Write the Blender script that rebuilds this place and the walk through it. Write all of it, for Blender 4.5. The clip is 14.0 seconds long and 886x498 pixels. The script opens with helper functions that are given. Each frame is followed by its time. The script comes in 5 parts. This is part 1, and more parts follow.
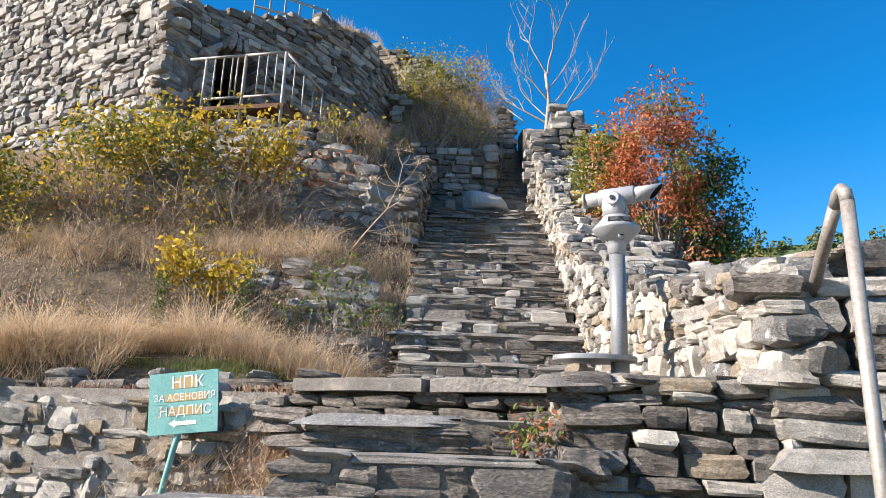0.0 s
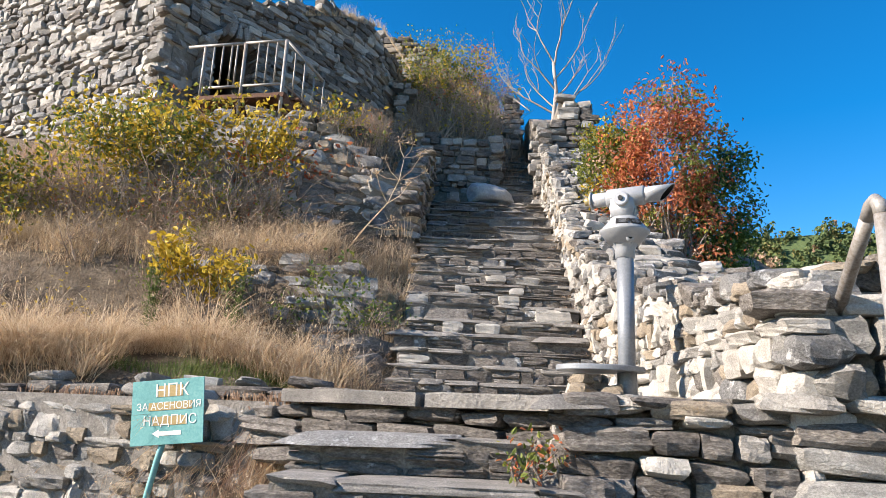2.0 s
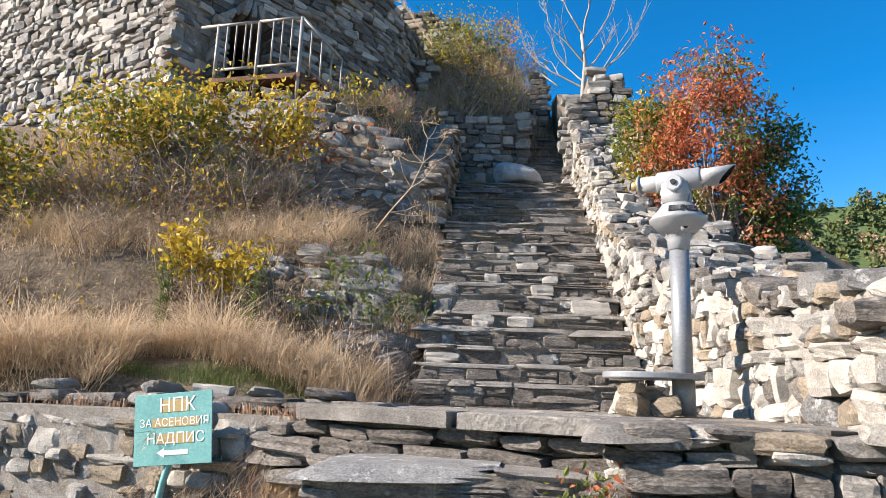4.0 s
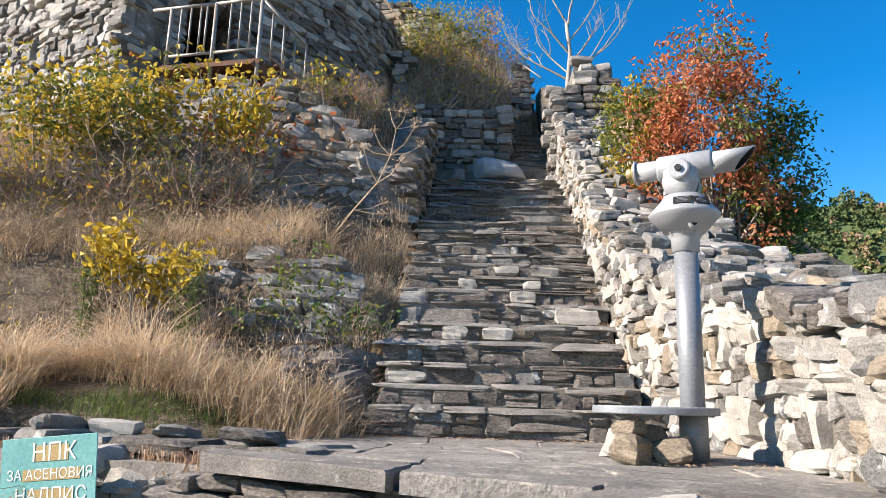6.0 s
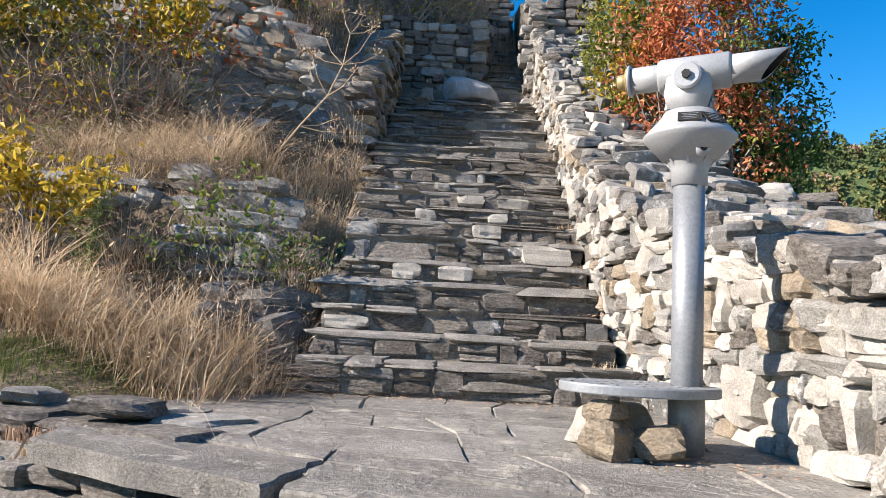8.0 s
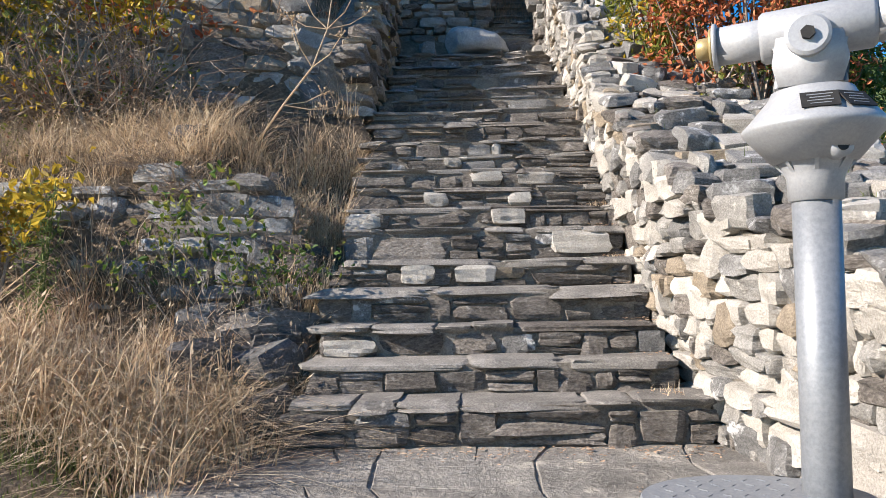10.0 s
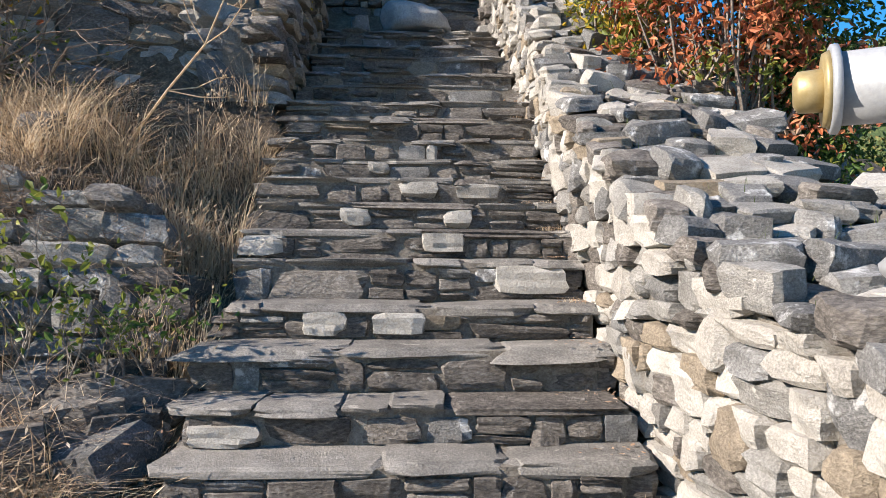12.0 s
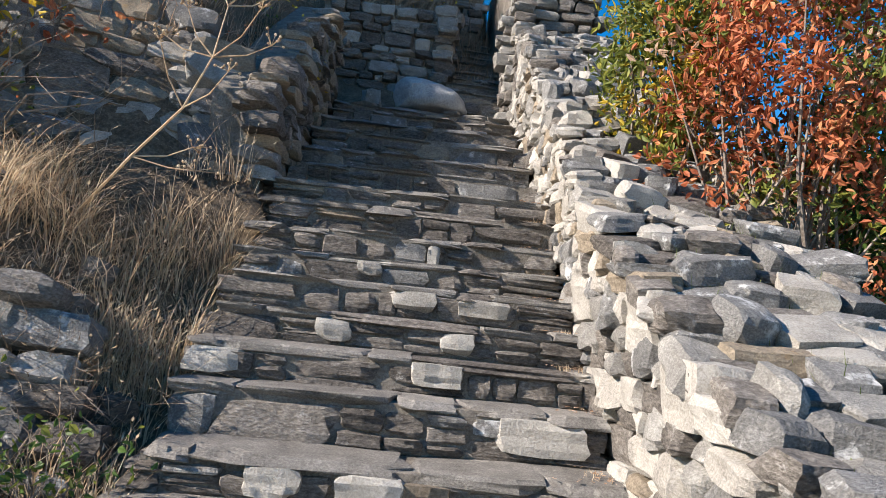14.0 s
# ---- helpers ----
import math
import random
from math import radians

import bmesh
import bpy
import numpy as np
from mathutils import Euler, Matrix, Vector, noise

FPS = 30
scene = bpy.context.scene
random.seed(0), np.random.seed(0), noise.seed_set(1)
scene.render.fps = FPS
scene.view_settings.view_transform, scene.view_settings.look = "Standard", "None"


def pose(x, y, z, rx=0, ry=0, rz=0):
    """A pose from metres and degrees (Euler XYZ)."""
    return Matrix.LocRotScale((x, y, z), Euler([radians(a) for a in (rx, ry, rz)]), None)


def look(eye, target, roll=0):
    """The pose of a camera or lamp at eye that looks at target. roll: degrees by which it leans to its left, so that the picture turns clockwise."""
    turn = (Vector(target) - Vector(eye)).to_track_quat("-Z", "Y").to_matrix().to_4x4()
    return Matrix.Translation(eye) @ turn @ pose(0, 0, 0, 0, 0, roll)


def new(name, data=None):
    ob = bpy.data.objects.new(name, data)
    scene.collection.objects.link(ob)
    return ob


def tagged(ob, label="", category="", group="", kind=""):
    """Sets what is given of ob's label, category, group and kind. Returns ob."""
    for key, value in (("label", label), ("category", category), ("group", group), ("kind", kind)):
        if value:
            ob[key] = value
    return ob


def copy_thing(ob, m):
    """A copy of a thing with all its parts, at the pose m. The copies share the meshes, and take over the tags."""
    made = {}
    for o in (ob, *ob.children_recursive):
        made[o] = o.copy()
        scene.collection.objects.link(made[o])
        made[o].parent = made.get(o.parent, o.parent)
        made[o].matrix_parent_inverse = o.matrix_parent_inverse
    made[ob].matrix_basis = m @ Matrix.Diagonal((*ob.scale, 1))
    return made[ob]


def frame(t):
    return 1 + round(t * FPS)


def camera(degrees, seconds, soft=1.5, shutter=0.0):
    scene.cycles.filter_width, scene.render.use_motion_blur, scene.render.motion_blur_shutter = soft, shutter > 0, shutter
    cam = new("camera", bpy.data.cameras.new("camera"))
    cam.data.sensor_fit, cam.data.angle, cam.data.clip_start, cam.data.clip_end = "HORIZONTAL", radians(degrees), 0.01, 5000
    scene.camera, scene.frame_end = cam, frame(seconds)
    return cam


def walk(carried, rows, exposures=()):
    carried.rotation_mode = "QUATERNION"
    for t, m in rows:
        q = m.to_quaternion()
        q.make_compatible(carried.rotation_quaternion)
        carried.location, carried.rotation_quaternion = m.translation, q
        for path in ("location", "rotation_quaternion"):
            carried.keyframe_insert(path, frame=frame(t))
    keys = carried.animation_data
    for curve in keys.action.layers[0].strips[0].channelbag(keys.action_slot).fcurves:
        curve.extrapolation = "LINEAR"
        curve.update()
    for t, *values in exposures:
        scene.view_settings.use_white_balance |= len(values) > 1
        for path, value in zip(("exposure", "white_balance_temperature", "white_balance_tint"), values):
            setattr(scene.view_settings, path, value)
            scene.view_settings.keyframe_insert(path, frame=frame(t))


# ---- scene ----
cam = camera(64.0, 14.0, soft=0.6)
PATH = [
    (0, (0.227, -0.179, 1.442), (0.173, 1.754, 1.954), 2.1),
    (0.5, (0.197, -0.197, 1.448), (0.141, 1.739, 1.946), 2.3),
    (1, (0.192, -0.184, 1.441), (0.134, 1.755, 1.925), 2.6),
    (1.5, (0.224, -0.095, 1.421), (0.166, 1.846, 1.9), 2.8),
    (2, (0.27, 0.041, 1.603), (0.199, 1.982, 2.081), 2.6),
    (2.5, (0.243, 0.092, 1.633), (0.105, 2.032, 2.1), 2.9),
    (2.7, (0.234, 0.128, 1.624), (0.095, 2.069, 2.088), 2.8),
    (4.8, (0.192, 0.83, 2.002), (0.055, 2.785, 2.399), 1.7),
    (5, (0.177, 0.916, 2.031), (0.043, 2.87, 2.437), 1.7),
    (5.5, (0.194, 1.064, 2.036), (0.068, 3.017, 2.451), 1.6),
    (6, (0.333, 1.326, 2.005), (0.231, 3.279, 2.424), 1.6),
    (6.5, (0.394, 1.546, 2.01), (0.3, 3.504, 2.409), 2.2),
    (7, (0.432, 1.796, 2.048), (0.38, 3.766, 2.391), 3.9),
    (7.5, (0.446, 1.984, 2.168), (0.426, 3.967, 2.428), 3.9),
    (7.7, (0.457, 2.04, 2.154), (0.439, 4.025, 2.4), 3.5),
    (9.8, (0.4, 2.804, 2.522), (0.331, 4.802, 2.577), -0.2),
    (10, (0.446, 2.907, 2.566), (0.38, 4.905, 2.639), -1.1),
    (10.5, (0.428, 3.121, 2.676), (0.361, 5.119, 2.74), -1.2),
    (11, (0.393, 3.385, 2.686), (0.373, 5.384, 2.704), -0.3),
    (11.5, (0.435, 3.6, 2.811), (0.516, 5.598, 2.803), -0.2),
    (12, (0.535, 3.856, 2.939), (0.639, 5.853, 2.937), 0.1),
    (12.5, (0.542, 4.018, 2.976), (0.658, 6.015, 2.979), 1.5),
    (13, (0.539, 4.29, 3.146), (0.67, 6.285, 3.214), 5.5),
    (13.5, (0.53, 4.409, 3.239), (0.649, 6.399, 3.396), 5.7),
    (14, (0.542, 4.597, 3.228), (0.647, 6.584, 3.429), 5.7),
]
walk(cam, [(t, look(eye, target, roll)) for t, eye, target, roll in PATH], exposures=[(0, 1.32, 6850, 16), (6.5, 1.3, 6800, 16), (10, 1.18, 6700, 15), (14, 1.1, 6700, 15)])

# ---- light ----
SUN_AZ, SUN_EL = (-0.97, -0.243), radians(30)
to_sun = Vector((SUN_AZ[0] * math.cos(SUN_EL), SUN_AZ[1] * math.cos(SUN_EL), math.sin(SUN_EL)))
world = bpy.data.worlds.new("sky")
scene.world = world
world.use_nodes = True
wn = world.node_tree.nodes
sky = wn.new("ShaderNodeTexSky")
sky.sky_type = "NISHITA"
sky.sun_disc = False
sky.sun_elevation = SUN_EL
sky.sun_rotation = math.atan2(to_sun.x, to_sun.y)
sky.altitude = 600
sky.air_density, sky.dust_density, sky.ozone_density = 1.0, 0.0, 2.0
wn["Background"].inputs["Strength"].default_value = 0.093
deep = wn.new("ShaderNodeHueSaturation")
deep.inputs["Saturation"].default_value = 1.5
world.node_tree.links.new(sky.outputs[0], deep.inputs["Color"])
world.node_tree.links.new(deep.outputs[0], wn["Background"].inputs["Color"])
sun = new("sun", bpy.data.lights.new("sun", "SUN"))
sun.data.energy, sun.data.angle, sun.data.color = 5.0, radians(0.53), (1.0, 0.93, 0.82)
sun.matrix_world = look(to_sun * 60, (0, 0, 0))

# ---- materials ----


def material(name, stops, rough=0.9, scale=6.0, grain=60.0, bump=0.5, bump_size=0.02, stretch=(1, 1, 1), spots=None, vary=0.5, through_light=0.0, metal=0.0, specular=0.3):
    """A stained, grained surface: colours by a ramp over per-piece chance and two noises; spots: (colour, threshold, scale)."""
    m = bpy.data.materials.new(name)
    m.use_nodes = True
    t = m.node_tree
    n, ln = t.nodes, t.links.new
    b = n["Principled BSDF"]
    geo, info = n.new("ShaderNodeNewGeometry"), n.new("ShaderNodeObjectInfo")
    chance = n.new("ShaderNodeMath")
    chance.operation = "ADD"
    ln(geo.outputs["Random Per Island"], chance.inputs[0])
    ln(info.outputs["Random"], chance.inputs[1])
    fract = n.new("ShaderNodeMath")
    fract.operation = "FRACT"
    ln(chance.outputs[0], fract.inputs[0])
    mp = n.new("ShaderNodeMapping")
    mp.inputs["Scale"].default_value = stretch
    ln(geo.outputs["Position"], mp.inputs["Vector"])
    big, small = n.new("ShaderNodeTexNoise"), n.new("ShaderNodeTexNoise")
    for tex, sc, det in ((big, scale, 9), (small, grain, 4)):
        tex.inputs["Scale"].default_value, tex.inputs["Detail"].default_value = sc, det
        tex.inputs["Roughness"].default_value = 0.7
        ln(mp.outputs[0], tex.inputs["Vector"])
    wide = []
    for tex, lo, hi in ((big, 0.33, 0.67), (small, 0.36, 0.64)):
        mr = n.new("ShaderNodeMapRange")
        mr.inputs["From Min"].default_value, mr.inputs["From Max"].default_value = lo, hi
        ln(tex.outputs["Fac"], mr.inputs["Value"])
        wide.append(mr.outputs[0])
    mixer = n.new("ShaderNodeMix")
    mixer.inputs[0].default_value = vary
    ln(wide[0], mixer.inputs[2])
    ln(fract.outputs[0], mixer.inputs[3])
    mix2 = n.new("ShaderNodeMix")
    mix2.inputs[0].default_value = 0.38
    ln(mixer.outputs[0], mix2.inputs[2])
    ln(wide[1], mix2.inputs[3])
    ramp = n.new("ShaderNodeValToRGB")
    while len(ramp.color_ramp.elements) < len(stops):
        ramp.color_ramp.elements.new(0.5)
    for e, (p, c) in zip(ramp.color_ramp.elements, stops):
        e.position, e.color = p, (*c, 1)
    ln(mix2.outputs[0], ramp.inputs[0])
    colour = ramp.outputs[0]
    if spots:
        c, limit, sc = spots
        tex = n.new("ShaderNodeTexNoise")
        tex.inputs["Scale"].default_value, tex.inputs["Detail"].default_value = sc, 6
        tex.inputs["Roughness"].default_value = 0.7
        ln(geo.outputs["Position"], tex.inputs["Vector"])
        rr = n.new("ShaderNodeValToRGB")
        rr.color_ramp.elements[0].position, rr.color_ramp.elements[1].position = limit, limit + 0.09
        ln(tex.outputs["Fac"], rr.inputs[0])
        mx = n.new("ShaderNodeMix")
        mx.data_type = "RGBA"
        ln(rr.outputs[0], mx.inputs[0])
        ln(colour, mx.inputs[6])
        mx.inputs[7].default_value = (*c, 1)
        colour = mx.outputs[2]
    ln(colour, b.inputs["Base Color"])
    b.inputs["Roughness"].default_value, b.inputs["Metallic"].default_value = rough, metal
    b.inputs["Specular IOR Level"].default_value = specular
    if bump:
        add = n.new("ShaderNodeMath")
        add.operation = "MULTIPLY_ADD"
        add.inputs[1].default_value = 0.4
        ln(small.outputs["Fac"], add.inputs[0])
        ln(big.outputs["Fac"], add.inputs[2])
        bp = n.new("ShaderNodeBump")
        bp.inputs["Strength"].default_value, bp.inputs["Distance"].default_value = bump, bump_size
        ln(add.outputs[0], bp.inputs["Height"])
        ln(bp.outputs[0], b.inputs["Normal"])
    if through_light:
        tr, ms = n.new("ShaderNodeBsdfTranslucent"), n.new("ShaderNodeMixShader")
        ms.inputs[0].default_value = through_light
        ln(colour, tr.inputs[0])
        ln(b.outputs[0], ms.inputs[1])
        ln(tr.outputs[0], ms.inputs[2])
        ln(ms.outputs[0], n["Material Output"].inputs["Surface"])
    return m


SLATE = material("slate", [(0.1, (0.04, 0.035, 0.031)), (0.4, (0.115, 0.102, 0.09)), (0.65, (0.2, 0.18, 0.158)), (0.92, (0.36, 0.33, 0.295))], 0.8, 7, 42, 1.0, 0.035, (1, 1, 2.2), ((0.4, 0.385, 0.36), 0.62, 13), vary=0.45)
# slate paled for dust and for sunlight on the treads, both in the colour
TREAD = material("dusty_lit_slate", [(0.1, (0.09, 0.084, 0.076)), (0.5, (0.205, 0.192, 0.173)), (0.9, (0.37, 0.348, 0.315))], 0.85, 5, 100, 1.0, 0.02, (1, 1, 1.5), ((0.44, 0.41, 0.36), 0.6, 8), vary=0.35)
LICHEN = material("lichened_stone", [(0.1, (0.075, 0.074, 0.072)), (0.5, (0.185, 0.182, 0.175)), (0.9, (0.35, 0.345, 0.33))], 0.9, 6, 90, 1.0, 0.03, (1, 1, 1.3), ((0.55, 0.55, 0.54), 0.56, 8), vary=0.4)
GREY = material("grey_stone", [(0.1, (0.13, 0.122, 0.11)), (0.5, (0.26, 0.25, 0.23)), (0.9, (0.45, 0.435, 0.4))], 0.9, 6, 100, 1.0, 0.03, (1, 1, 1.3), ((0.58, 0.55, 0.5), 0.6, 9), vary=0.4)
MARBLE = material("pale_marble", [(0.08, (0.2, 0.188, 0.17)), (0.35, (0.335, 0.312, 0.275)), (0.75, (0.5, 0.475, 0.43)), (0.95, (0.61, 0.595, 0.555))], 0.85, 5, 110, 0.9, 0.03, (1, 1, 1), ((0.26, 0.25, 0.24), 0.64, 7), vary=0.4)
BROWN = material("brown_stone", [(0.1, (0.125, 0.102, 0.078)), (0.5, (0.26, 0.215, 0.16)), (0.9, (0.42, 0.35, 0.26))], 0.9, 7, 70, 1.0, 0.03, (1, 1, 1.4), ((0.36, 0.24, 0.12), 0.64, 5), vary=0.4)
FLAG = material("flagstone_slate", [(0.1, (0.11, 0.103, 0.093)), (0.5, (0.215, 0.203, 0.183)), (0.9, (0.35, 0.33, 0.295))], 0.8, 5, 45, 1.0, 0.035, (1, 1, 1), ((0.42, 0.385, 0.33), 0.57, 5), vary=0.4)
BOULDER = material("weathered_boulder", [(0.1, (0.26, 0.26, 0.26)), (0.5, (0.42, 0.42, 0.41)), (0.9, (0.56, 0.555, 0.54))], 0.85, 6, 50, 1.0, 0.04, vary=0.1)
LIME = material("lime_mortar", [(0.1, (0.13, 0.118, 0.102)), (0.5, (0.235, 0.215, 0.188)), (0.9, (0.37, 0.345, 0.31))], 0.95, 9, 80, 1.0, 0.03, vary=0.2)
MORTAR = material("mortar", [(0.1, (0.09, 0.078, 0.065)), (0.5, (0.2, 0.18, 0.152)), (0.9, (0.33, 0.3, 0.26))], 0.95, 9, 80, 1.0, 0.03, vary=0.2)
EARTH = material("dry_earth", [(0.1, (0.07, 0.053, 0.036)), (0.5, (0.15, 0.115, 0.08)), (0.9, (0.28, 0.22, 0.155))], 1.0, 5, 40, 1.0, 0.05, vary=0.2)
STRAW = material("dry_grass", [(0.05, (0.26, 0.18, 0.11)), (0.35, (0.54, 0.4, 0.26)), (0.65, (0.7, 0.57, 0.4)), (0.95, (0.84, 0.74, 0.58))], 0.8, 3, 30, 0, vary=0.8, through_light=0.42)
TWIG = material("dry_twig", [(0.05, (0.1, 0.07, 0.05)), (0.5, (0.3, 0.225, 0.165)), (0.95, (0.52, 0.44, 0.35))], 0.9, 4, 40, 0, vary=0.6)
RUSSET = material("dry_russet_grass", [(0.05, (0.16, 0.095, 0.065)), (0.5, (0.44, 0.29, 0.19)), (0.95, (0.68, 0.52, 0.38))], 0.8, 3, 30, 0, vary=0.85, through_light=0.3)
FRESH = material("fresh_grass", [(0.1, (0.05, 0.085, 0.02)), (0.5, (0.11, 0.15, 0.04)), (0.9, (0.24, 0.26, 0.09))], 0.7, 4, 40, 0, vary=0.8, through_light=0.3)
YELLOW = material("yellow_leaf", [(0.1, (0.26, 0.17, 0.02)), (0.5, (0.52, 0.36, 0.035)), (0.9, (0.7, 0.54, 0.1))], 0.6, 3, 30, 0, vary=0.7, through_light=0.35)
OLIVE = material("olive_leaf", [(0.1, (0.06, 0.085, 0.02)), (0.5, (0.15, 0.18, 0.035)), (0.9, (0.36, 0.34, 0.06))], 0.55, 3, 30, 0, vary=0.7, through_light=0.35)
GREEN = material("green_leaf", [(0.1, (0.03, 0.06, 0.015)), (0.5, (0.07, 0.13, 0.025)), (0.9, (0.14, 0.22, 0.05))], 0.5, 3, 30, 0, vary=0.7, through_light=0.3)
RED = material("red_leaf", [(0.05, (0.16, 0.045, 0.025)), (0.35, (0.4, 0.11, 0.05)), (0.7, (0.56, 0.21, 0.09)), (0.95, (0.62, 0.36, 0.17))], 0.6, 3, 30, 0, vary=0.75, through_light=0.35)
BARK = material("bark", [(0.2, (0.1, 0.08, 0.065)), (0.5, (0.2, 0.17, 0.14)), (0.8, (0.34, 0.3, 0.26))], 0.9, 8, 60, 0.6, 0.01)
PALEBARK = material("pale_bark", [(0.2, (0.2, 0.165, 0.14)), (0.5, (0.3, 0.26, 0.225)), (0.8, (0.42, 0.37, 0.33))], 0.9, 8, 60, 0.4, 0.01)
GALV = material("galvanised_steel", [(0.1, (0.165, 0.18, 0.195)), (0.5, (0.225, 0.24, 0.255)), (0.9, (0.285, 0.3, 0.315))], 0.48, 5, 70, 0.1, 0.004, metal=0.3, specular=0.5)
SILVER = material("silver_paint", [(0.1, (0.28, 0.29, 0.3)), (0.5, (0.335, 0.345, 0.355)), (0.9, (0.39, 0.4, 0.41))], 0.42, 5, 120, 0.06, 0.003, metal=0.15, specular=0.5)
BRASS = material("aged_brass", [(0.2, (0.34, 0.26, 0.12)), (0.8, (0.46, 0.37, 0.2))], 0.45, 10, 60, 0.05, 0.002, metal=0.4)
DARK = material("dark_void", [(0.2, (0.01, 0.01, 0.01)), (0.8, (0.025, 0.024, 0.022))], 0.6, 10, 60, 0)
RAILPAINT = material("worn_rail_paint", [(0.1, (0.17, 0.13, 0.095)), (0.45, (0.27, 0.25, 0.225)), (0.9, (0.37, 0.355, 0.335))], 0.5, 7, 60, 0.2, 0.004, metal=0.3, specular=0.5)
RUST = material("rusty_steel", [(0.2, (0.07, 0.035, 0.022)), (0.8, (0.18, 0.085, 0.05))], 0.8, 8, 60, 0.3, 0.005)
TEAL = material("teal_sign_paint", [(0.2, (0.1, 0.29, 0.28)), (0.5, (0.14, 0.36, 0.345)), (0.8, (0.2, 0.42, 0.4))], 0.55, 4, 60, 0.1, 0.003, spots=((0.11, 0.09, 0.06), 0.7, 30))
WHITEPAINT = material("worn_white_paint", [(0.2, (0.62, 0.61, 0.55)), (0.8, (0.8, 0.79, 0.74))], 0.6, 8, 80, 0.1, 0.002)
OCHRE = material("ochre_paint", [(0.2, (0.3, 0.21, 0.08)), (0.8, (0.42, 0.31, 0.14))], 0.6, 8, 80, 0.1, 0.002)
FOREST = material("far_forest", [(0.1, (0.06, 0.085, 0.03)), (0.45, (0.12, 0.15, 0.05)), (0.7, (0.24, 0.2, 0.07)), (0.9, (0.33, 0.21, 0.09))], 0.9, 0.3, 2.5, 1.0, 0.6, vary=0.7)
FORESTDARK = material("far_pine_forest", [(0.1, (0.045, 0.075, 0.03)), (0.6, (0.1, 0.14, 0.05)), (0.9, (0.16, 0.19, 0.07))], 0.9, 0.3, 2.5, 1.0, 0.6, vary=0.7)

# ---- helpers for meshes ----
R = random.Random(7)
NR = np.random.default_rng(11)


def solid(name, verts, faces, mat, parent=None, smooth=False, mats=None, index=None):
    me = bpy.data.meshes.new(name)
    me.from_pydata([tuple(v) for v in verts], [], [tuple(f) for f in faces])
    for m in mats or [mat]:
        me.materials.append(m)
    if index is not None:
        me.polygons.foreach_set("material_index", np.asarray(index, dtype=np.int32))
    if smooth:
        me.polygons.foreach_set("use_smooth", [True] * len(me.polygons))
    me.update()
    ob = new(name, me)
    ob.parent = parent
    return ob


def part(name, bm, mat, parent, label="", smooth=False):
    me = bpy.data.meshes.new(name)
    bmesh.ops.recalc_face_normals(bm, faces=bm.faces)
    bm.to_mesh(me)
    bm.free()
    me.materials.append(mat)
    if smooth:
        me.polygons.foreach_set("use_smooth", [True] * len(me.polygons))
    ob = new(name, me)
    ob.parent = parent
    return tagged(ob, label)


def ramp_of(table):
    xs, zs = [a for a, _ in table], [b for _, b in table]
    return lambda v: float(np.interp(v, xs, zs))


def tube(bm, points, radii, sides=8, caps=True):
    """A round bar through points, with a radius at each."""
    pts = [Vector(p) for p in points]
    rings = []
    side = None
    for i, p in enumerate(pts):
        d = (pts[min(i + 1, len(pts) - 1)] - pts[max(i - 1, 0)]).normalized()
        if side is None:
            side = d.orthogonal().normalized()
        side = (side - d * side.dot(d)).normalized()
        up = d.cross(side)
        r = radii[i] if isinstance(radii, (list, tuple)) else radii
        rings.append([bm.verts.new(p + (side * math.cos(a) + up * math.sin(a)) * r) for a in [2 * math.pi * k / sides for k in range(sides)]])
    for a, b in zip(rings, rings[1:]):
        for k in range(sides):
            bm.faces.new((a[k], a[(k + 1) % sides], b[(k + 1) % sides], b[k]))
    if caps:
        bm.faces.new(rings[0][::-1])
        bm.faces.new(rings[-1])


def lathe(bm, profile, centre, sides=28):
    """A turned shape: (radius, height) pairs about the vertical through centre."""
    rings = []
    for r, h in profile:
        rings.append([bm.verts.new((centre[0] + r * math.cos(a), centre[1] + r * math.sin(a), centre[2] + h)) for a in [2 * math.pi * k / sides for k in range(sides)]])
    for a, b in zip(rings, rings[1:]):
        for k in range(sides):
            bm.faces.new((a[k], a[(k + 1) % sides], b[(k + 1) % sides], b[k]))
    bm.faces.new(rings[0][::-1])
    bm.faces.new(rings[-1])


def box(bm, size, m):
    got = bmesh.ops.create_cube(bm, size=1, matrix=m @ Matrix.Diagonal((*size, 1)))
    return got["verts"]


# ---- stones: a small stock of rough shapes, laid in courses ----
STOCK = {}


